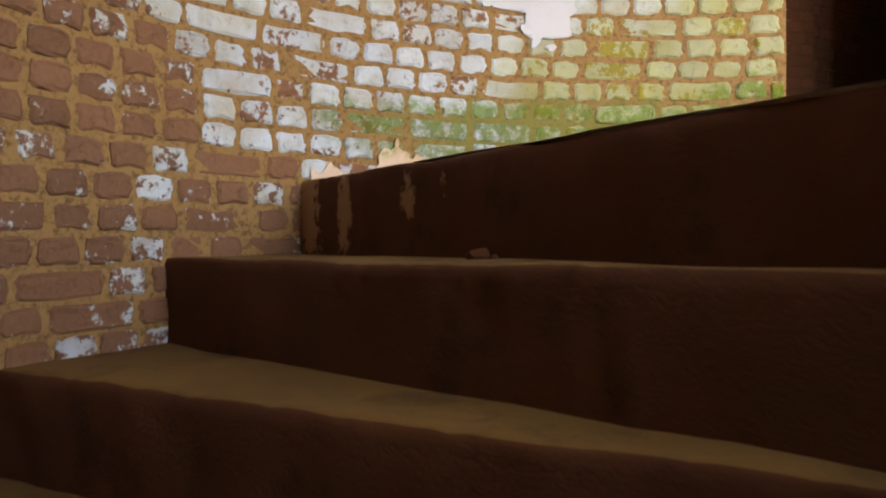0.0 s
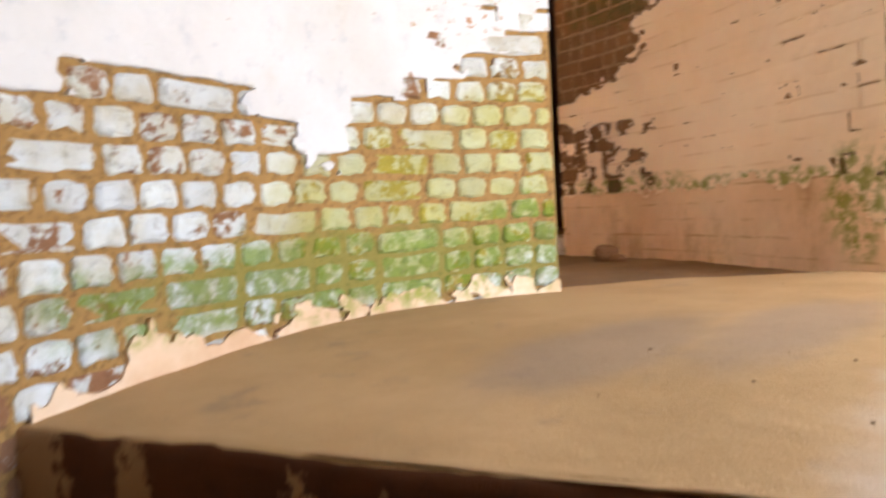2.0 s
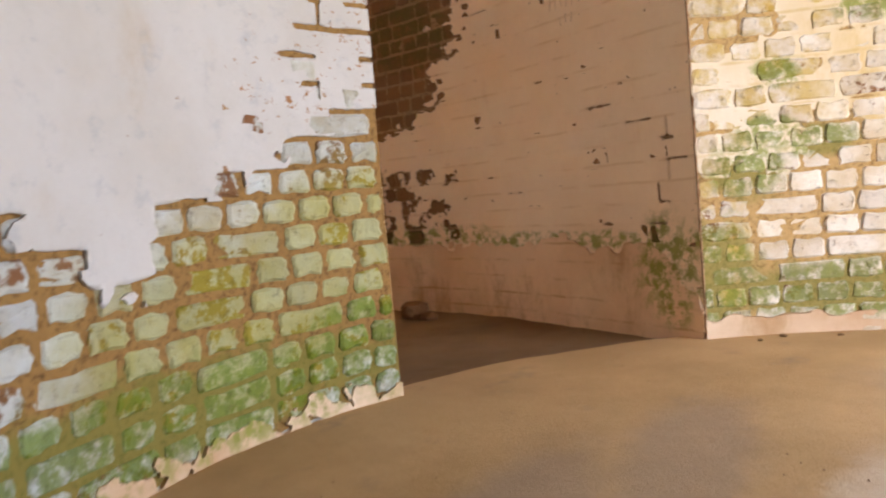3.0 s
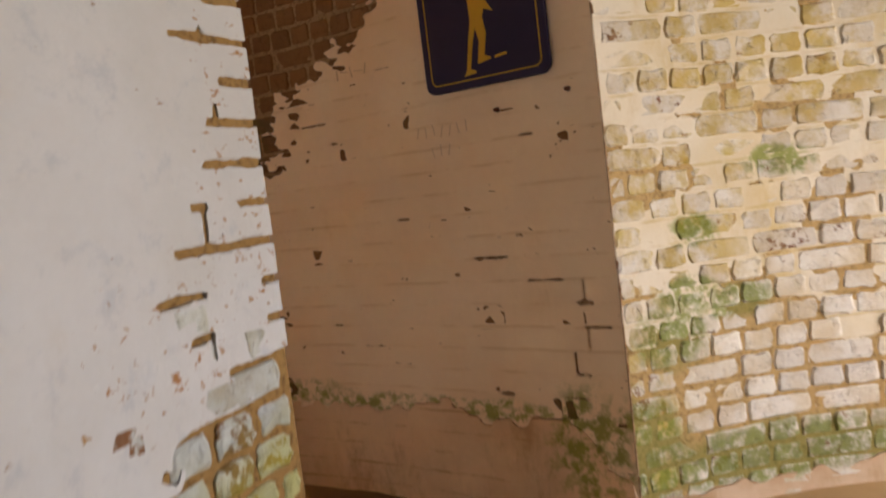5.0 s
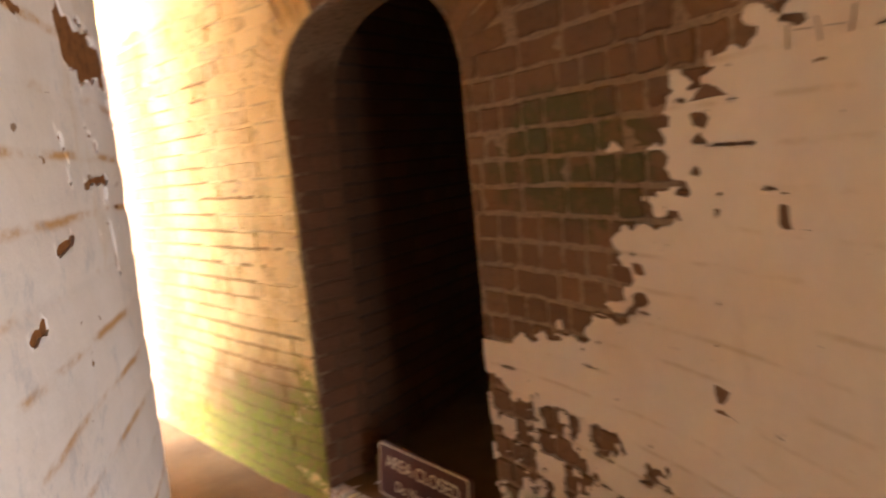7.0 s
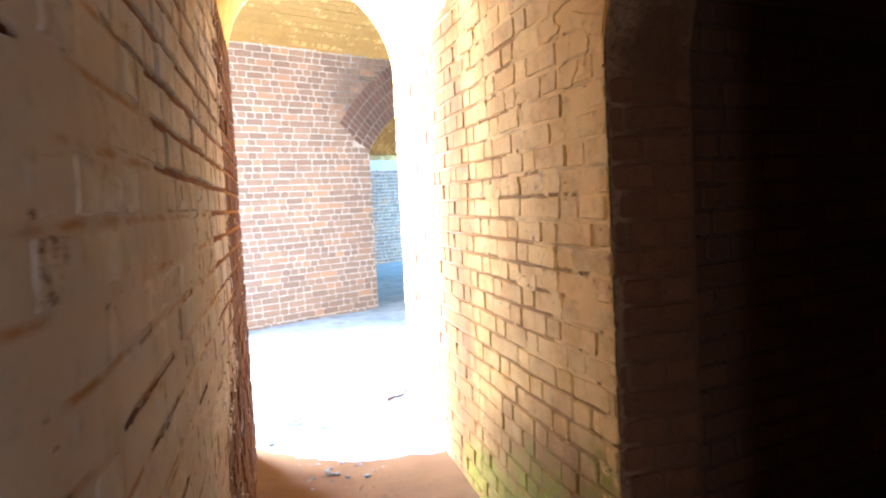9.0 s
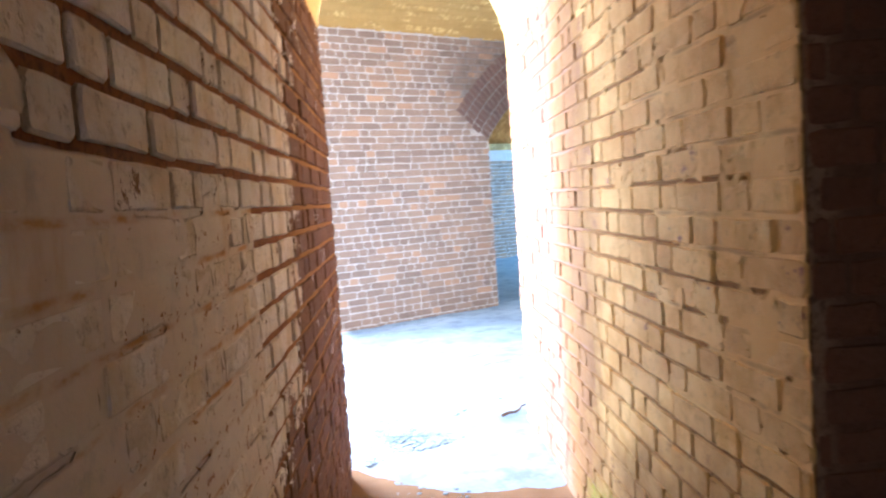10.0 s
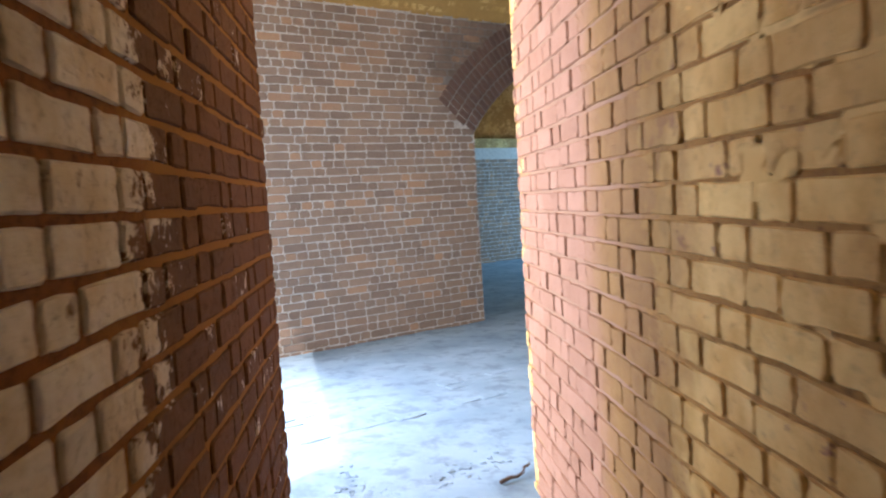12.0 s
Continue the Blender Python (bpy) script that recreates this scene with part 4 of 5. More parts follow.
skin("joint_fill", wall_b, LINE_B, DOOR_S1 + 0.004, DOOR_S1 + 1.45, 0.0, 2.5, lambda s, z: 0.22 + 0.45 * nz(s * 3.3, z * 9, 3) + 0.25 * nz(s * 20, z * 24) - 0.42 * (s - DOOR_S1) + 0.30 * (z - 1.2), M_R_PLASTER, 0.018, out=0.0052, thick=0.006)

skin("mortar", wall_b, LINE_B, DOOR_S1 + 0.004, LINE_B.length, -0.06, 2.46, lambda s, z: 1.0, M_R_JOINT, 0.05, out=0.001, thick=0.002, bump=0.0004)


# gashes in the paint of the rounded corner: from, to, half width
GASHES = ((0.635, 1.568, 0.652, 1.560, 0.006), (0.652, 1.560, 0.664, 1.525, 0.0035), (0.655, 1.512, 0.657, 1.503, 0.005), (0.785, 1.578, 0.84, 1.553, 0.005), (0.726, 1.50, 0.874, 1.508, 0.006),
          (0.845, 1.505, 0.848, 1.478, 0.007), (0.85, 1.436, 0.862, 1.36, 0.0065), (0.775, 1.432, 0.85, 1.437, 0.003), (0.91, 1.434, 0.945, 1.434, 0.004), (0.557, 1.426, 0.635, 1.436, 0.006), (0.43, 1.35, 0.48, 1.358, 0.007),
          (0.805, 1.70, 0.806, 1.650, 0.012), (0.75, 1.70, 0.97, 1.69, 0.03), (0.985, 1.70, 0.995, 1.60, 0.012))


def gash(s, z):
    best = 1.0
    for s0, z0, s1, z1, w in GASHES:
        t = max(0.0, min(1.0, ((s - s0) * (s1 - s0) + (z - z0) * (z1 - z0)) / ((s1 - s0) ** 2 + (z1 - z0) ** 2)))
        best = min(best, math.hypot(s - s0 - t * (s1 - s0), z - z0 - t * (z1 - z0)) - 1.25 * w * (1 + 0.9 * nz(s * 45, z * 45, 8)))
    return best


def field_l(s, z):
    x, y = LINE_L.at(s)
    top = 1.39 + 0.42 * max(0.0, 4.55 - y) - 0.12 * max(0, y - 5.0)
    zm = course_mid(z, -0.06)
    sm = math.floor(s / 0.118) * 0.118
    f = top - zm + 0.08 * nz(sm * 5, zm * 9)
    f = min(f, (5.12 - y) * 0.6 + 0.22 * nz(s * 4, zm * 8) + 0.07 * nz(s * 13, z * 16))
    f += 0.03 * nz(s * 22, z * 22)
    k = round((z + 0.06) / COURSE)
    j = abs((z + 0.06) / COURSE - k) * COURSE
    if 0.3 < s < 1.15 and z > 1.25:
        f = min(f, gash(s, z))
    shut = 0.62 if s < 1.2 else 0.34
    return min(f, j - 0.006 - 0.004 * nz(s * 50, z * 50) + max(0.0, 0.15 * (shut - nz(s * 4.5, k * 4.1, 6))))


skin("plaster", wall_l, LINE_L, 0.004, LINE_L.near(2.2, 5.9), -0.06, 2.3, field_l, M_L_PLASTER, 0.011, out=0.0078, thick=0.009, bump=0.0025, groove=0.0038, label="grey-white paint over brick")

skin("mortar", wall_l, LINE_L, 0.3, 1.2, 1.2, 2.0, lambda s, z: 1.0, M_L_JOINT, 0.03, out=0.0042, thick=0.004, bump=0.0006)
skin("joint_fill", wall_l, LINE_L, LINE_L.near(2.2, 3.9), LINE_L.near(2.2, 5.2), 0.2, 1.4, lambda s, z: 0.14 + 0.45 * nz(s * 3.3, z * 9, 3) + 0.25 * nz(s * 20, z * 24) + 0.35 * (5.2 - LINE_L.at(s)[1]), M_L_PLASTER, 0.018, out=0.003, thick=0.005)

skin("joint_fill", wall_b, LINE_B, DOOR_S0 - 2.0, DOOR_S0 - 0.004, 0.9, 2.4, lambda s, z: float(np.interp(z, [q[0] for q in DB], [q[1] for q in DB])) - (DOOR_S0 - s) + 0.05 * nz(s * 9, z * 9), M_B_FILL, 0.03, out=0.002, thick=0.004)

# ---- doorway ----
g7 = random.Random(5)
threshold = tagged(new("door_threshold"), "crumbling whitewashed brick threshold of the doorway", "threshold", kind="structure")
y = 3.70
while y < 4.74:
    w = g7.uniform(0.10, 0.17)
    bm = bmesh.new()
    box_bm(bm, (-0.13, -w / 2, -0.10), (0.11, w / 2 - 0.008, g7.uniform(0.05, 0.085)), Matrix(), 0.012)
    ob = part("stone", bm, M_L, threshold)
    ob.matrix_local = pose(3.42, y + w / 2, 0, 0, g7.uniform(-3, 3), g7.uniform(-4, 4))
    y += w


def rounded_plate(w, h, r, depth, m=Matrix()):
    bm = bmesh.new()
    vs = []
    for cx, cz, a0 in ((w / 2 - r, h / 2 - r, 0), (-w / 2 + r, h / 2 - r, 90), (-w / 2 + r, -h / 2 + r, 180), (w / 2 - r, -h / 2 + r, 270)):
        for k in range(7):
            a = radians(a0 + 15 * k)
            vs.append(bm.verts.new((cx + r * math.cos(a), 0, cz + r * math.sin(a))))
    f = bm.faces.new(vs)
    g = bmesh.ops.extrude_face_region(bm, geom=[f])
    bmesh.ops.translate(bm, verts=[v for v in g["geom"] if isinstance(v, bmesh.types.BMVert)], vec=(0, -depth, 0))
    bmesh.ops.recalc_face_normals(bm, faces=bm.faces)
    bmesh.ops.transform(bm, matrix=m, verts=bm.verts)
    return bm


def border(w, h, r, wide, depth, y):
    """A thin raised line round a plate."""
    bm = bmesh.new()
    rings = []
    for inset in (0, wide):
        ring = []
        rr = r - inset
        for cx, cz, a0 in ((w / 2 - r, h / 2 - r, 0), (-w / 2 + r, h / 2 - r, 90), (-w / 2 + r, -h / 2 + r, 180), (w / 2 - r, -h / 2 + r, 270)):
            for k in range(7):
                a = radians(a0 + 15 * k)
                ring.append(bm.verts.new((cx + rr * math.cos(a), y, cz + rr * math.sin(a))))
        rings.append(ring)
    n = len(rings[0])
    fs = [bm.faces.new((rings[0][i], rings[0][(i + 1) % n], rings[1][(i + 1) % n], rings[1][i])) for i in range(n)]
    g = bmesh.ops.extrude_face_region(bm, geom=fs)
    bmesh.ops.translate(bm, verts=[v for v in g["geom"] if isinstance(v, bmesh.types.BMVert)], vec=(0, -depth, 0))
    bmesh.ops.recalc_face_normals(bm, faces=bm.faces)
    return bm


def words(body, size, material, parent, x, z, y):
    cu = bpy.data.curves.new("lettering", "FONT")
    cu.body, cu.size, cu.extrude, cu.align_x = body, size, 0.0008, "CENTER"
    tmp = bpy.data.objects.new("lettering", cu)
    scene.collection.objects.link(tmp)
    bpy.context.view_layer.update()
    me = bpy.data.meshes.new_from_object(tmp)
    bpy.data.objects.remove(tmp)
    bm = bmesh.new()
    bm.from_mesh(me)
    left = set(bm.verts)
    while left:
        stack, island = [left.pop()], []
        while stack:
            v = stack.pop()
            island.append(v)
            for e in v.link_edges:
                o = e.other_vert(v)
                if o in left:
                    left.discard(o)
                    stack.append(o)
        number = {v: i for i, v in enumerate(island)}
        faces = [[number[v] for v in f.verts] for f in bm.faces if f.verts[0] in number]
        ob = mesh_part("letter", [tuple(v.co) for v in island], faces, material, parent)
        ob.matrix_local = pose(x, y, z, 90, 0, 0)
    bm.free()


# the notice that closes the doorway
notice = tagged(new("warning_notice"), "brown closed-area notice with cream letters in the doorway", "sign")
NW, NH = 0.60, 0.235
part("board", rounded_plate(NW, NH, 0.025, 0.016), M_NOTICE, notice)
part("border", border(NW - 0.012, NH - 0.012, 0.02, 0.007, 0.0012, -0.0162), M_CREAM, notice)
words("AREA CLOSED", 0.075, M_CREAM, notice, 0, 0.018, -0.0178)
words("Do Not Enter", 0.062, M_CREAM, notice, 0, -0.070, -0.0178)
for sx in (-0.2, 0.2):
    bm = bmesh.new()
    box_bm(bm, (sx - 0.016, 0.001, -0.30), (sx + 0.016, 0.026, 0.05), Matrix(), 0.003)
    part("stake", bm, M_TWIG, notice)
notice.matrix_basis = pose(3.395, 4.215, 0.205, -6, 0, -92)

# the dark sign on the plaster
SIGN_S = LINE_B.near(2.71, 1.955) + 0.012
sx, sy, sz = LINE_B.place(SIGN_S, 1.825, 0.016)
nxs, nys = LINE_B.normal(SIGN_S)
sign = tagged(new("wall_sign"), "dark navy enamel sign with a gold border on rosy plaster", "sign")
SW, SH = 0.475, 0.69
part("panel", rounded_plate(SW, SH, 0.035, 0.016), M_SIGN, sign)
part("gold_border", border(SW - 0.05, SH - 0.05, 0.025, 0.004, 0.001, -0.0165), M_GOLD, sign)


def plate_shape(pts):
    bm = bmesh.new()
    f = bm.faces.new([bm.verts.new((x, -0.0165, z)) for x, z in pts])
    g = bmesh.ops.extrude_face_region(bm, geom=[f])
    bmesh.ops.translate(bm, verts=[v for v in g["geom"] if isinstance(v, bmesh.types.BMVert)], vec=(0, -0.001, 0))
    bmesh.ops.recalc_face_normals(bm, faces=bm.faces)
    return bm


part("gold_emblem", plate_shape([(-0.078, -0.305), (-0.03, -0.30), (-0.03, -0.293), (-0.05, -0.284), (-0.032, -0.20), (-0.018, -0.155), (-0.008, -0.20), (-0.02, -0.272), (0.03, -0.265),
                                 (0.03, -0.258), (0.008, -0.248), (0.022, -0.18), (0.014, -0.125), (0.022, -0.102), (0.056, -0.116), (0.02, -0.058), (0.012, -0.02), (0.016, 0.05),
                                 (-0.002, 0.09), (-0.022, 0.05), (-0.026, -0.02), (-0.036, -0.06), (-0.034, -0.13), (-0.05, -0.20), (-0.066, -0.288)]), M_GOLD, sign)
part("gold_dash", plate_shape([(0.045, -0.265), (0.09, -0.26), (0.09, -0.252), (0.045, -0.257)]), M_GOLD, sign)
sign.matrix_basis = pose(sx, sy, sz, 0, 0, math.degrees(math.atan2(nys, nxs)) + 90)


def iron_nail(x, y, z):
    s = LINE_B.near(x, y)
    p, (nx, ny) = LINE_B.place(s, z, 0.016), LINE_B.normal(s)
    bm = bmesh.new()
    bmesh.ops.create_cone(bm, cap_ends=True, segments=8, radius1=0.011, radius2=0.006, depth=0.03)
    ob = tagged(part("iron_nail", bm, M_RUST), "rusty iron nail stub in the plaster", "nail", "nails in the plaster")
    ob.matrix_basis = look(p, (p[0] + nx, p[1] + ny, p[2])) @ pose(0, 0, 0, 180)


iron_nail(2.70, 1.95, 1.395)
iron_nail(2.595, 1.71, 1.42)


def scratch_marks():
    """Faint scratched strokes in the plaster, no longer to be read."""
    g = random.Random(41)
    for x, y, z, n in ((2.99, 2.56, 1.63, 5), (2.86, 2.24, 1.36, 7), (2.84, 2.19, 1.29, 3)):
        s = LINE_B.near(x, y)
        for i in range(n):
            bm = bmesh.new()
            box_bm(bm, (-0.0015, -0.001, -0.020), (0.0015, 0.0012, 0.020))
            ob = part("scratch", bm, M_SCRATCH, wall_b)
            si = s - i * 0.034
            (nx, ny), p = LINE_B.normal(si), LINE_B.place(si, z + g.uniform(-0.006, 0.006), 0.0125)
            ob.matrix_local = Matrix(((ny, nx, 0, p[0]), (-nx, ny, 0, p[1]), (0, 0, 1, p[2]), (0, 0, 0, 1))) @ pose(0, 0, 0, 0, g.choice((-14, 0, 12, 85)), 0)


scratch_marks()

# ---- loose things ----
def lump(name, size, material, seed, where, label, category, group=""):
    bm = bmesh.new()
    bmesh.ops.create_icosphere(bm, subdivisions=2, radius=1.0)
    for v in bm.verts:
        v.co = Vector((v.co.x * size[0], v.co.y * size[1], v.co.z * size[2])) * (1 + 0.35 * noise.noise(v.co * 1.6 + Vector((seed, 0, 0))))
    ob = tagged(part(name, bm, material), label, category, group)
    ob.matrix_basis = where
    return ob


lump("brick_rubble", (0.10, 0.075, 0.055), M_B, 3, pose(3.06, 3.20, 0.0, 0, 8, 40), "broken dark red brick lump on the dirt", "rubble", "rubble at the wall foot")
lump("brick_rubble", (0.05, 0.04, 0.03), M_B, 9, pose(3.00, 3.08, -0.02, 0, 0, 100), "broken dark red brick lump on the dirt", "rubble", "rubble at the wall foot")
for k, (x, y, s) in enumerate(((0.31, 1.385, 0.026), (0.335, 1.37, 0.013), (0.52, 1.15, 0.02), (0.55, 1.12, 0.012), (0.62, 1.02, 0.02))):
    lump("crumb_of_mortar", (s, s * 0.8, s * 0.6), M_RISER, k, pose(x, y, LAND - RISER + s * 0.3, 0, 0, k * 50), "dark crumb of mortar on a worn step", "rubble", "crumbs on the step")
for k, (x, y, s) in enumerate(((2.55, 1.45, 0.012), (2.62, 1.38, 0.016), (2.66, 1.2, 0.012))):
    lump("crumb_of_mortar", (s, s * 0.8, s * 0.5), M_DIRT, 20 + k, pose(x, y, LAND + 0.05 + s * 0.4, 0, 0, k * 50), "brown crumb of mortar on the landing", "rubble", "crumbs on the landing")


def twig():
    pts = [(3.06, 7.97), (3.11, 8.01), (3.15, 8.03), (3.19, 8.08), (3.20, 8.13), (3.235, 8.17), (3.24, 8.20)]
    bm = bmesh.new()
    rings = []
    for i, (x, y) in enumerate(pts):
        r = 0.011 * (1 - 0.09 * i)
        rings.append([bm.verts.new((x + r * math.cos(a) * 0.7, y - r * math.cos(a) * 0.7, 0.008 + r * math.sin(a) + 0.004 * math.sin(i * 2))) for a in (k * math.pi / 3 for k in range(6))])
    for a, b in zip(rings[:-1], rings[1:]):
        for k in range(6):
            bm.faces.new((a[k], a[(k + 1) % 6], b[(k + 1) % 6], b[k]))
    bm.faces.new(rings[0])
    bm.faces.new(rings[-1])
    bmesh.ops.recalc_face_normals(bm, faces=bm.faces)
    return tagged(part("twig", bm, M_TWIG, smooth_it=True), "crooked dry twig on the pale gallery floor", "twig")


twig()


def pebbles(name, n, spot, sizes, material, label, seed):
    g = random.Random(seed)
    verts, faces = [], []
    for i in range(n):
        x, y, z = spot(g)
        s = g.uniform(*sizes)
        b = len(verts)
        a0 = g.uniform(0, 6.3)
        for lev, rr in ((-0.3, 0.8), (0.25, 1.0), (0.7, 0.55)):
            for k in range(5):
                a = a0 + k * 1.2566 + g.uniform(-0.25, 0.25)
                verts.append((x + s * rr * math.cos(a) * 1.2, y + s * rr * math.sin(a), z + s * 0.7 * lev * g.uniform(0.8, 1.2)))
        for lev in (0, 5):
            for k in range(5):
                faces.append((b + lev + k, b + lev + (k + 1) % 5, b + lev + 5 + (k + 1) % 5, b + lev + 5 + k))
        faces.append(tuple(b + 10 + k for k in range(5)))
    return tagged(mesh_part(name, verts, faces, material), label, "gravel", kind="stuff")


def mouth_spot(g):
    x, y = 2.25 + g.random() * 0.95, g.gauss(7.65, 0.35)
    return (x, y, -0.05 if y < 7.3 + 0.6 * (x - 2.2) else -0.015)


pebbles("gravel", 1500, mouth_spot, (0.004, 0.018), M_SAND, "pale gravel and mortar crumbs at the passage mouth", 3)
pebbles("passage_grit", 700, lambda g: (2.3 + g.random() * 0.9, g.uniform(3.2, 7.2), -0.048), (0.002, 0.006), M_DIRT, "brown grit on the passage floor", 4)
pebbles("landing_grit", 40, lambda g: (g.uniform(0.6, 2.5), g.uniform(0.9, 2.2), LAND + 0.052), (0.0015, 0.004), M_DIRT, "brown grit on the landing", 5)

# ---- brickwork, last ----
lay(wall_a, LINE_A, A_BASE, 2.3, M_A, course=A_COURSE, joint=0.016, bond="heads", worn=0.9, seed=11, s1=4.3,
    skip=lambda s, z, w: field_a(s, z) > 0.16 or z < -1.6 or (z > 1.02 and s < 0.75),
    own=lambda s, z: s < 2.5 and -0.30 < z < 1.0)
lay(wall_c, LINE_C, LAND, 2.2, M_C, joint=0.012, upright=0.009, bond="heads", worn=0.7, seed=12, out=0.0042, own=lambda s, z: s < 1.0)

def in_ring(s, z, out=0.235):
    """Whether a place lies in the ring of bricks over the doorway."""
    mid, half = (DOOR_S0 + DOOR_S1) / 2, (DOOR_S1 - DOOR_S0) / 2
    return z > 1.74 and ((s - mid) / (half + out)) ** 2 + ((z - 1.77) / (0.34 + out)) ** 2 < 1


lay(wall_b, LINE_B, -0.06, 2.46, M_B, joint=0.012, upright=0.008, bond="heads", worn=0.4, seed=13, head=0.100, s1=DOOR_S0 - 0.004,
    skip=lambda s, z, w: in_ring(s + w * 0.3, z) or (DOOR_S0 - s > 0.4 and field_b(s, z) > 0.5), own=lambda s, z: s > DOOR_S0 - 1.2)
lay(wall_b, LINE_B, -0.06, 2.46, M_R, joint=0.010, upright=0.006, bond="flemish", worn=0.35, seed=14, out=0.0075, s0=DOOR_S1 + 0.004,
    skip=lambda s, z, w: in_ring(s - w * 0.3, z), own=lambda s, z: s < DOOR_S1 + 2.0 and z > 0.4 or s > LINE_B.length - 0.8)
lay(wall_l, LINE_L, -0.06, 2.3, M_L, joint=0.016, upright=0.011, bond="flemish", worn=0.35, seed=15, s0=0.3,
    skip=lambda s, z, w: field_l(s, z) > 0.35 or (s < LINE_L.near(2.2, 3.6) and z < 2.0), own=lambda s, z: 2.2 < s < 4.6 and z > 0.5)


def door_voussoirs():
    mid, half = (DOOR_S0 + DOOR_S1) / 2, (DOOR_S1 - DOOR_S0) / 2
    n = 26
    for i in range(n):
        t = math.pi * (i + 0.5) / n
        s, z = mid - half * math.cos(t), 1.77 + 0.34 * math.sin(t)
        ds, dz = -math.cos(t) / half, math.sin(t) / 0.34
        k = math.hypot(ds, dz)
        ds, dz = ds / k, dz / k
        s, z = s + ds * 0.116, z + dz * 0.116
        x, y, _ = LINE_B.place(s, z, 0.008)
        nx, ny = LINE_B.normal(s)
        verts, faces = brick_shape(0.222, 0.062, 900 + i, 0.5)
        me = bpy.data.meshes.new("voussoir")
        me.from_pydata(verts, [], faces)
        ob = part_of("voussoir", me, M_B if i < n * 0.62 else M_R, wall_b)
        along = Vector((ny, -nx, 0))
        across = Vector((nx, ny, 0))
        xa = (along * ds * (1 if along.dot(Vector((*LINE_B.at(min(LINE_B.length, s + 0.1)), 0)) - Vector((*LINE_B.at(s), 0))) > 0 else -1) + Vector((0, 0, dz))).normalized()
        za = xa.cross(across)
        ob.matrix_local = Matrix(((xa.x, across.x, za.x, x), (xa.y, across.y, za.y, y), (xa.z, across.z, za.z, z), (0, 0, 0, 1)))


door_voussoirs()
jamb0, jamb1 = LINE_B.place(DOOR_S1, 0)[:2], LINE_B.place(DOOR_S1, 0, -0.26)[:2]
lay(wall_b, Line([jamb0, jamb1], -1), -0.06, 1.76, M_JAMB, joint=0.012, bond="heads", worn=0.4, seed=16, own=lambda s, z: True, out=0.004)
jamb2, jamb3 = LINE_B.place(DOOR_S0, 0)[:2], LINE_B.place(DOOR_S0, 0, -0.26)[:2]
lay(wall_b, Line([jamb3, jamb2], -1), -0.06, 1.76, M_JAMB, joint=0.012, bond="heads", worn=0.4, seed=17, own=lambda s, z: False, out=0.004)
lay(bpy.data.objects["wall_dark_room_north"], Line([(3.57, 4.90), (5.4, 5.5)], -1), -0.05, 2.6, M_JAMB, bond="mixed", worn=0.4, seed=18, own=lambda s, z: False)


def arch_skip(s, z, w):
    s -= PIER_WEST
    d = math.hypot(s - ARC_U, z - ARC_Z)
    ang = math.degrees(math.atan2(z - ARC_Z, s - ARC_U))
    return (d < ARC_OUT - 0.02 and ang < 144.0 and z > 1.9) or (s + w / 2 > PIER_W + 0.01 and z < 2.3 and d < ARC_R + 0.1)


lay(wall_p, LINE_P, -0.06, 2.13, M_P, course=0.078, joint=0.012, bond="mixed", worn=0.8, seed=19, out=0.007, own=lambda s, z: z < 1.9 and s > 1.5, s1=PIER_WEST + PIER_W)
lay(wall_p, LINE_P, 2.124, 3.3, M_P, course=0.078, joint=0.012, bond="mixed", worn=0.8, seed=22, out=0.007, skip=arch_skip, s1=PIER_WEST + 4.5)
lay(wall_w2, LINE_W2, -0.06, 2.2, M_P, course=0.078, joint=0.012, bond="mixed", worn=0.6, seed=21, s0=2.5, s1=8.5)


def pier_voussoirs():
    """Four rings of bricks on edge over the arch of the pier."""
    g = random.Random(23)
    shapes = []
    for i in range(8):
        verts, faces = brick_shape(0.132, 0.066, 700 + i, 0.5)
        me = bpy.data.meshes.new("voussoir")
        me.from_pydata(verts, [], faces)
        me.materials.append(M_ARCH)
        shapes.append(me)
    for ring in range(4):
        r = ARC_R + 0.075 + ring * 0.146
        a = 143.5 - g.uniform(0, 0.8)
        while a > 88:
            t = radians(a)
            p = Vector(gal(ARC_U + r * math.cos(t), -0.008 - g.uniform(0, 0.004), ARC_Z + r * math.sin(t)))
            xa = U * math.cos(t) + Vector((0, 0, math.sin(t)))
            za = xa.cross(-V)
            ob = new("voussoir", shapes[g.randrange(8)])
            ob.parent = wall_p
            ob.matrix_local = Matrix(((xa.x, -V.x, za.x, p.x), (xa.y, -V.y, za.y, p.y), (xa.z, 0, za.z, p.z), (0, 0, 0, 1)))
            a -= math.degrees(0.077 / r)


pier_voussoirs()


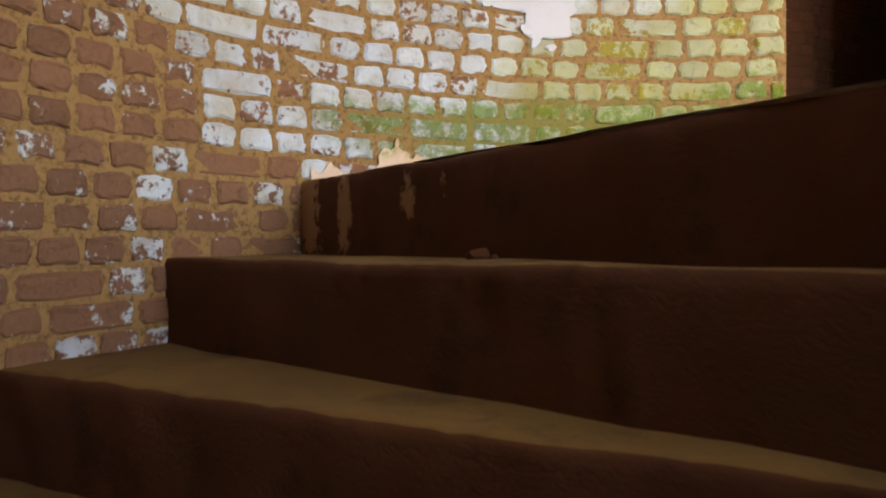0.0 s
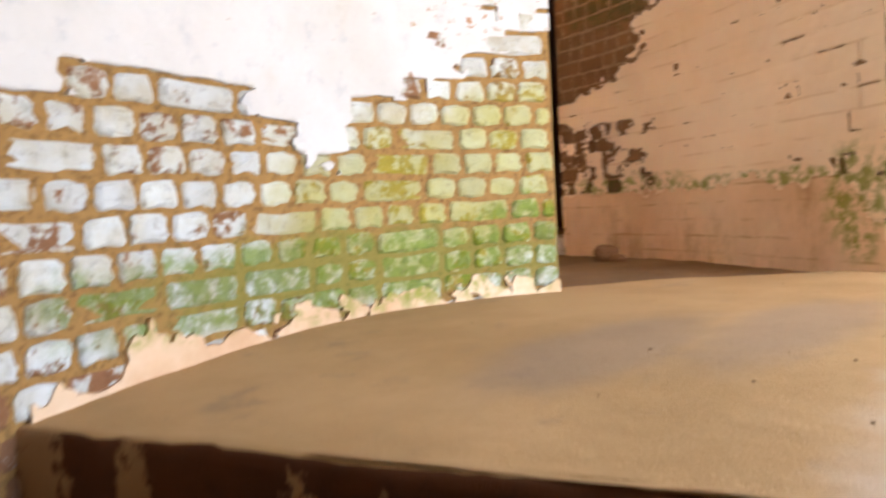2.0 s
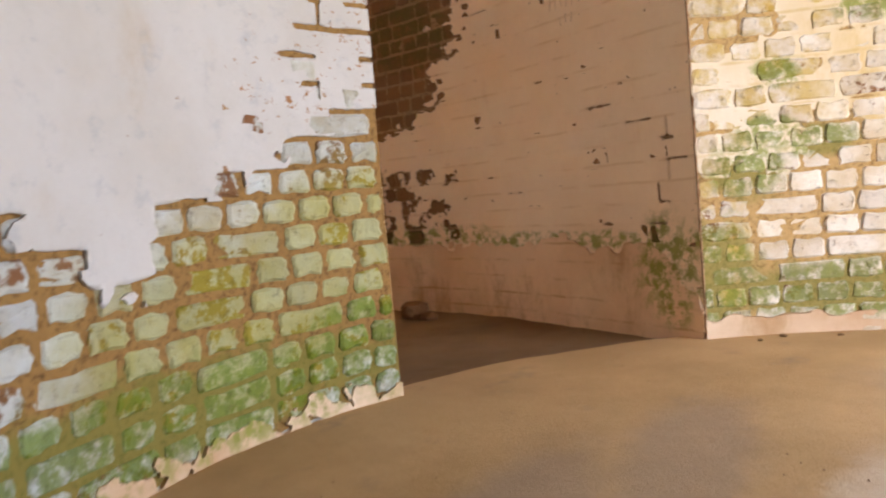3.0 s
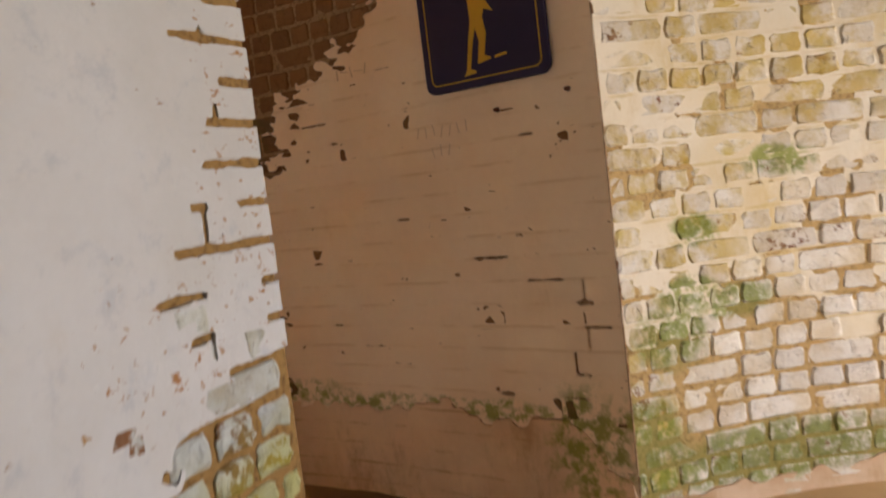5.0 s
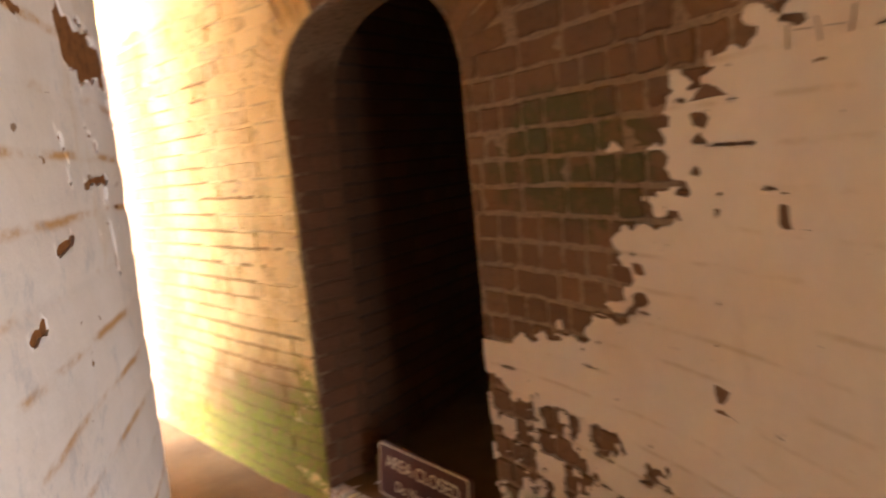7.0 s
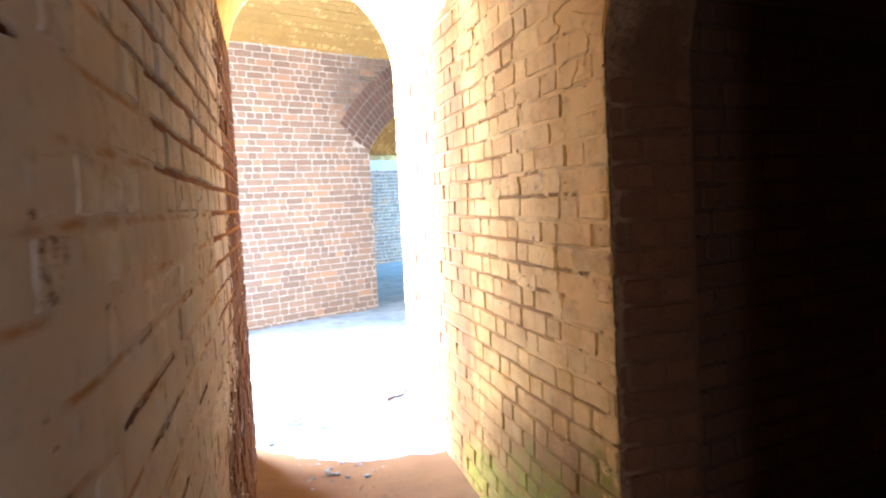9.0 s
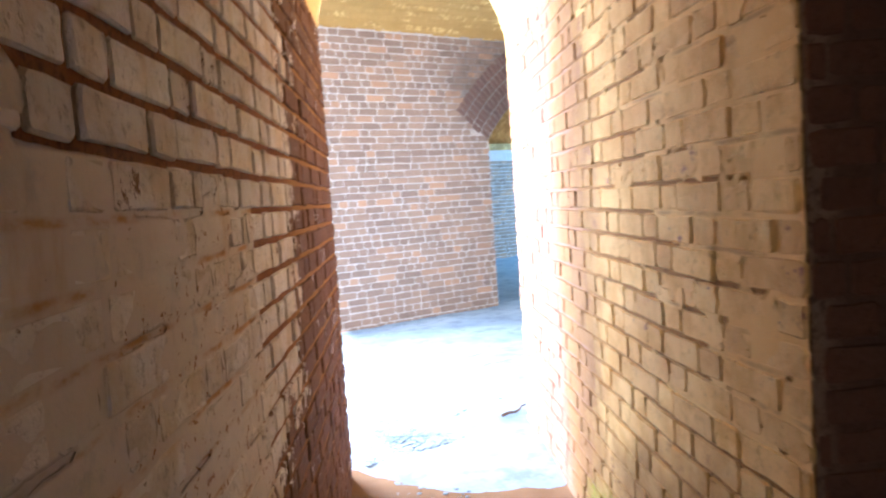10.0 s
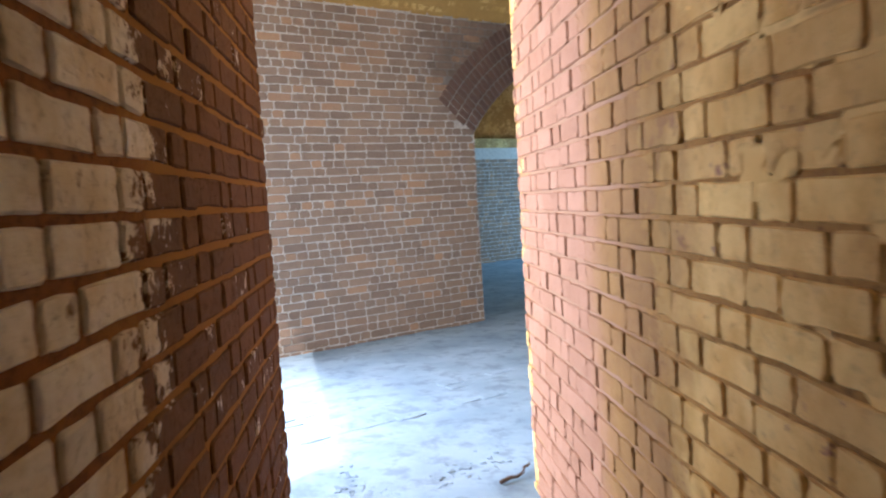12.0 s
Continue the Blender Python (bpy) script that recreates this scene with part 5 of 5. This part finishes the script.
def paving_strips():
    """Worn brick strips let into the gallery floor."""
    g = random.Random(29)
    floor = bpy.data.objects["floor_gallery"]
    shapes = []
    for i in range(6):
        verts, faces = brick_shape(0.21, 0.095, 400 + i, 0.8)
        me = bpy.data.meshes.new("paving_brick")
        me.from_pydata(verts, [], faces)
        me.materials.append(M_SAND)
        shapes.append(me)
    for v in (-1.96, -2.075, -2.45):
        u = -3.0
        while u < 3.2:
            p = gal(u, v - 0.05 * u + g.uniform(-0.01, 0.01), -0.007 + g.uniform(-0.006, 0.004))
            if g.random() < 0.8:
                ob = new("paving_brick", shapes[g.randrange(6)])
                ob.parent = floor
                ob.matrix_local = Matrix(((U.x, 0, V.x, p[0]), (U.y, 0, V.y, p[1]), (0, 1, 0, p[2]), (0, 0, 0, 1)))
            u += 0.225


paving_strips()


def vault_bricks():
    """Ochre bricks on the gallery's vault, near the pier."""
    g = random.Random(31)
    verts, faces = [], []
    t = 0.02
    while t < 1.0:
        z, v = 3.2 + 0.9 * math.sin(t), VM + VH * math.cos(t)
        tang = Vector((0, -VH * math.sin(t), 0.9 * math.cos(t)))
        step = 0.078 / tang.length
        down = Vector((0, -math.cos(t) / VH, -math.sin(t) / 0.9)).normalized()
        tang.normalize()
        u = -2.0 + g.uniform(0, 0.2)
        while u < 4.5:
            w = g.choice((0.105, 0.22))
            q = g.uniform(0.003, 0.008)
            b = len(verts)
            for d, inset in ((-0.02, 0.0), (q, 0.004)):
                for su, st in ((0, 0), (1, 0), (1, 1), (0, 1)):
                    uu = u + inset + su * (w - 0.012 - 2 * inset)
                    tt = (st - 0.5) * (0.066 - 2 * inset)
                    verts.append(gal(uu, v + tang.y * tt + down.y * d, z + tang.z * tt + down.z * d))
            faces += [(b + 4, b + 5, b + 6, b + 7)] + [(b + k, b + (k + 1) % 4, b + 4 + (k + 1) % 4, b + 4 + k) for k in range(4)]
            u += w
        t += step
    tagged(mesh_part("vault_brickwork", verts, faces, M_VAULT, vault_a), kind="stuff")


vault_bricks()
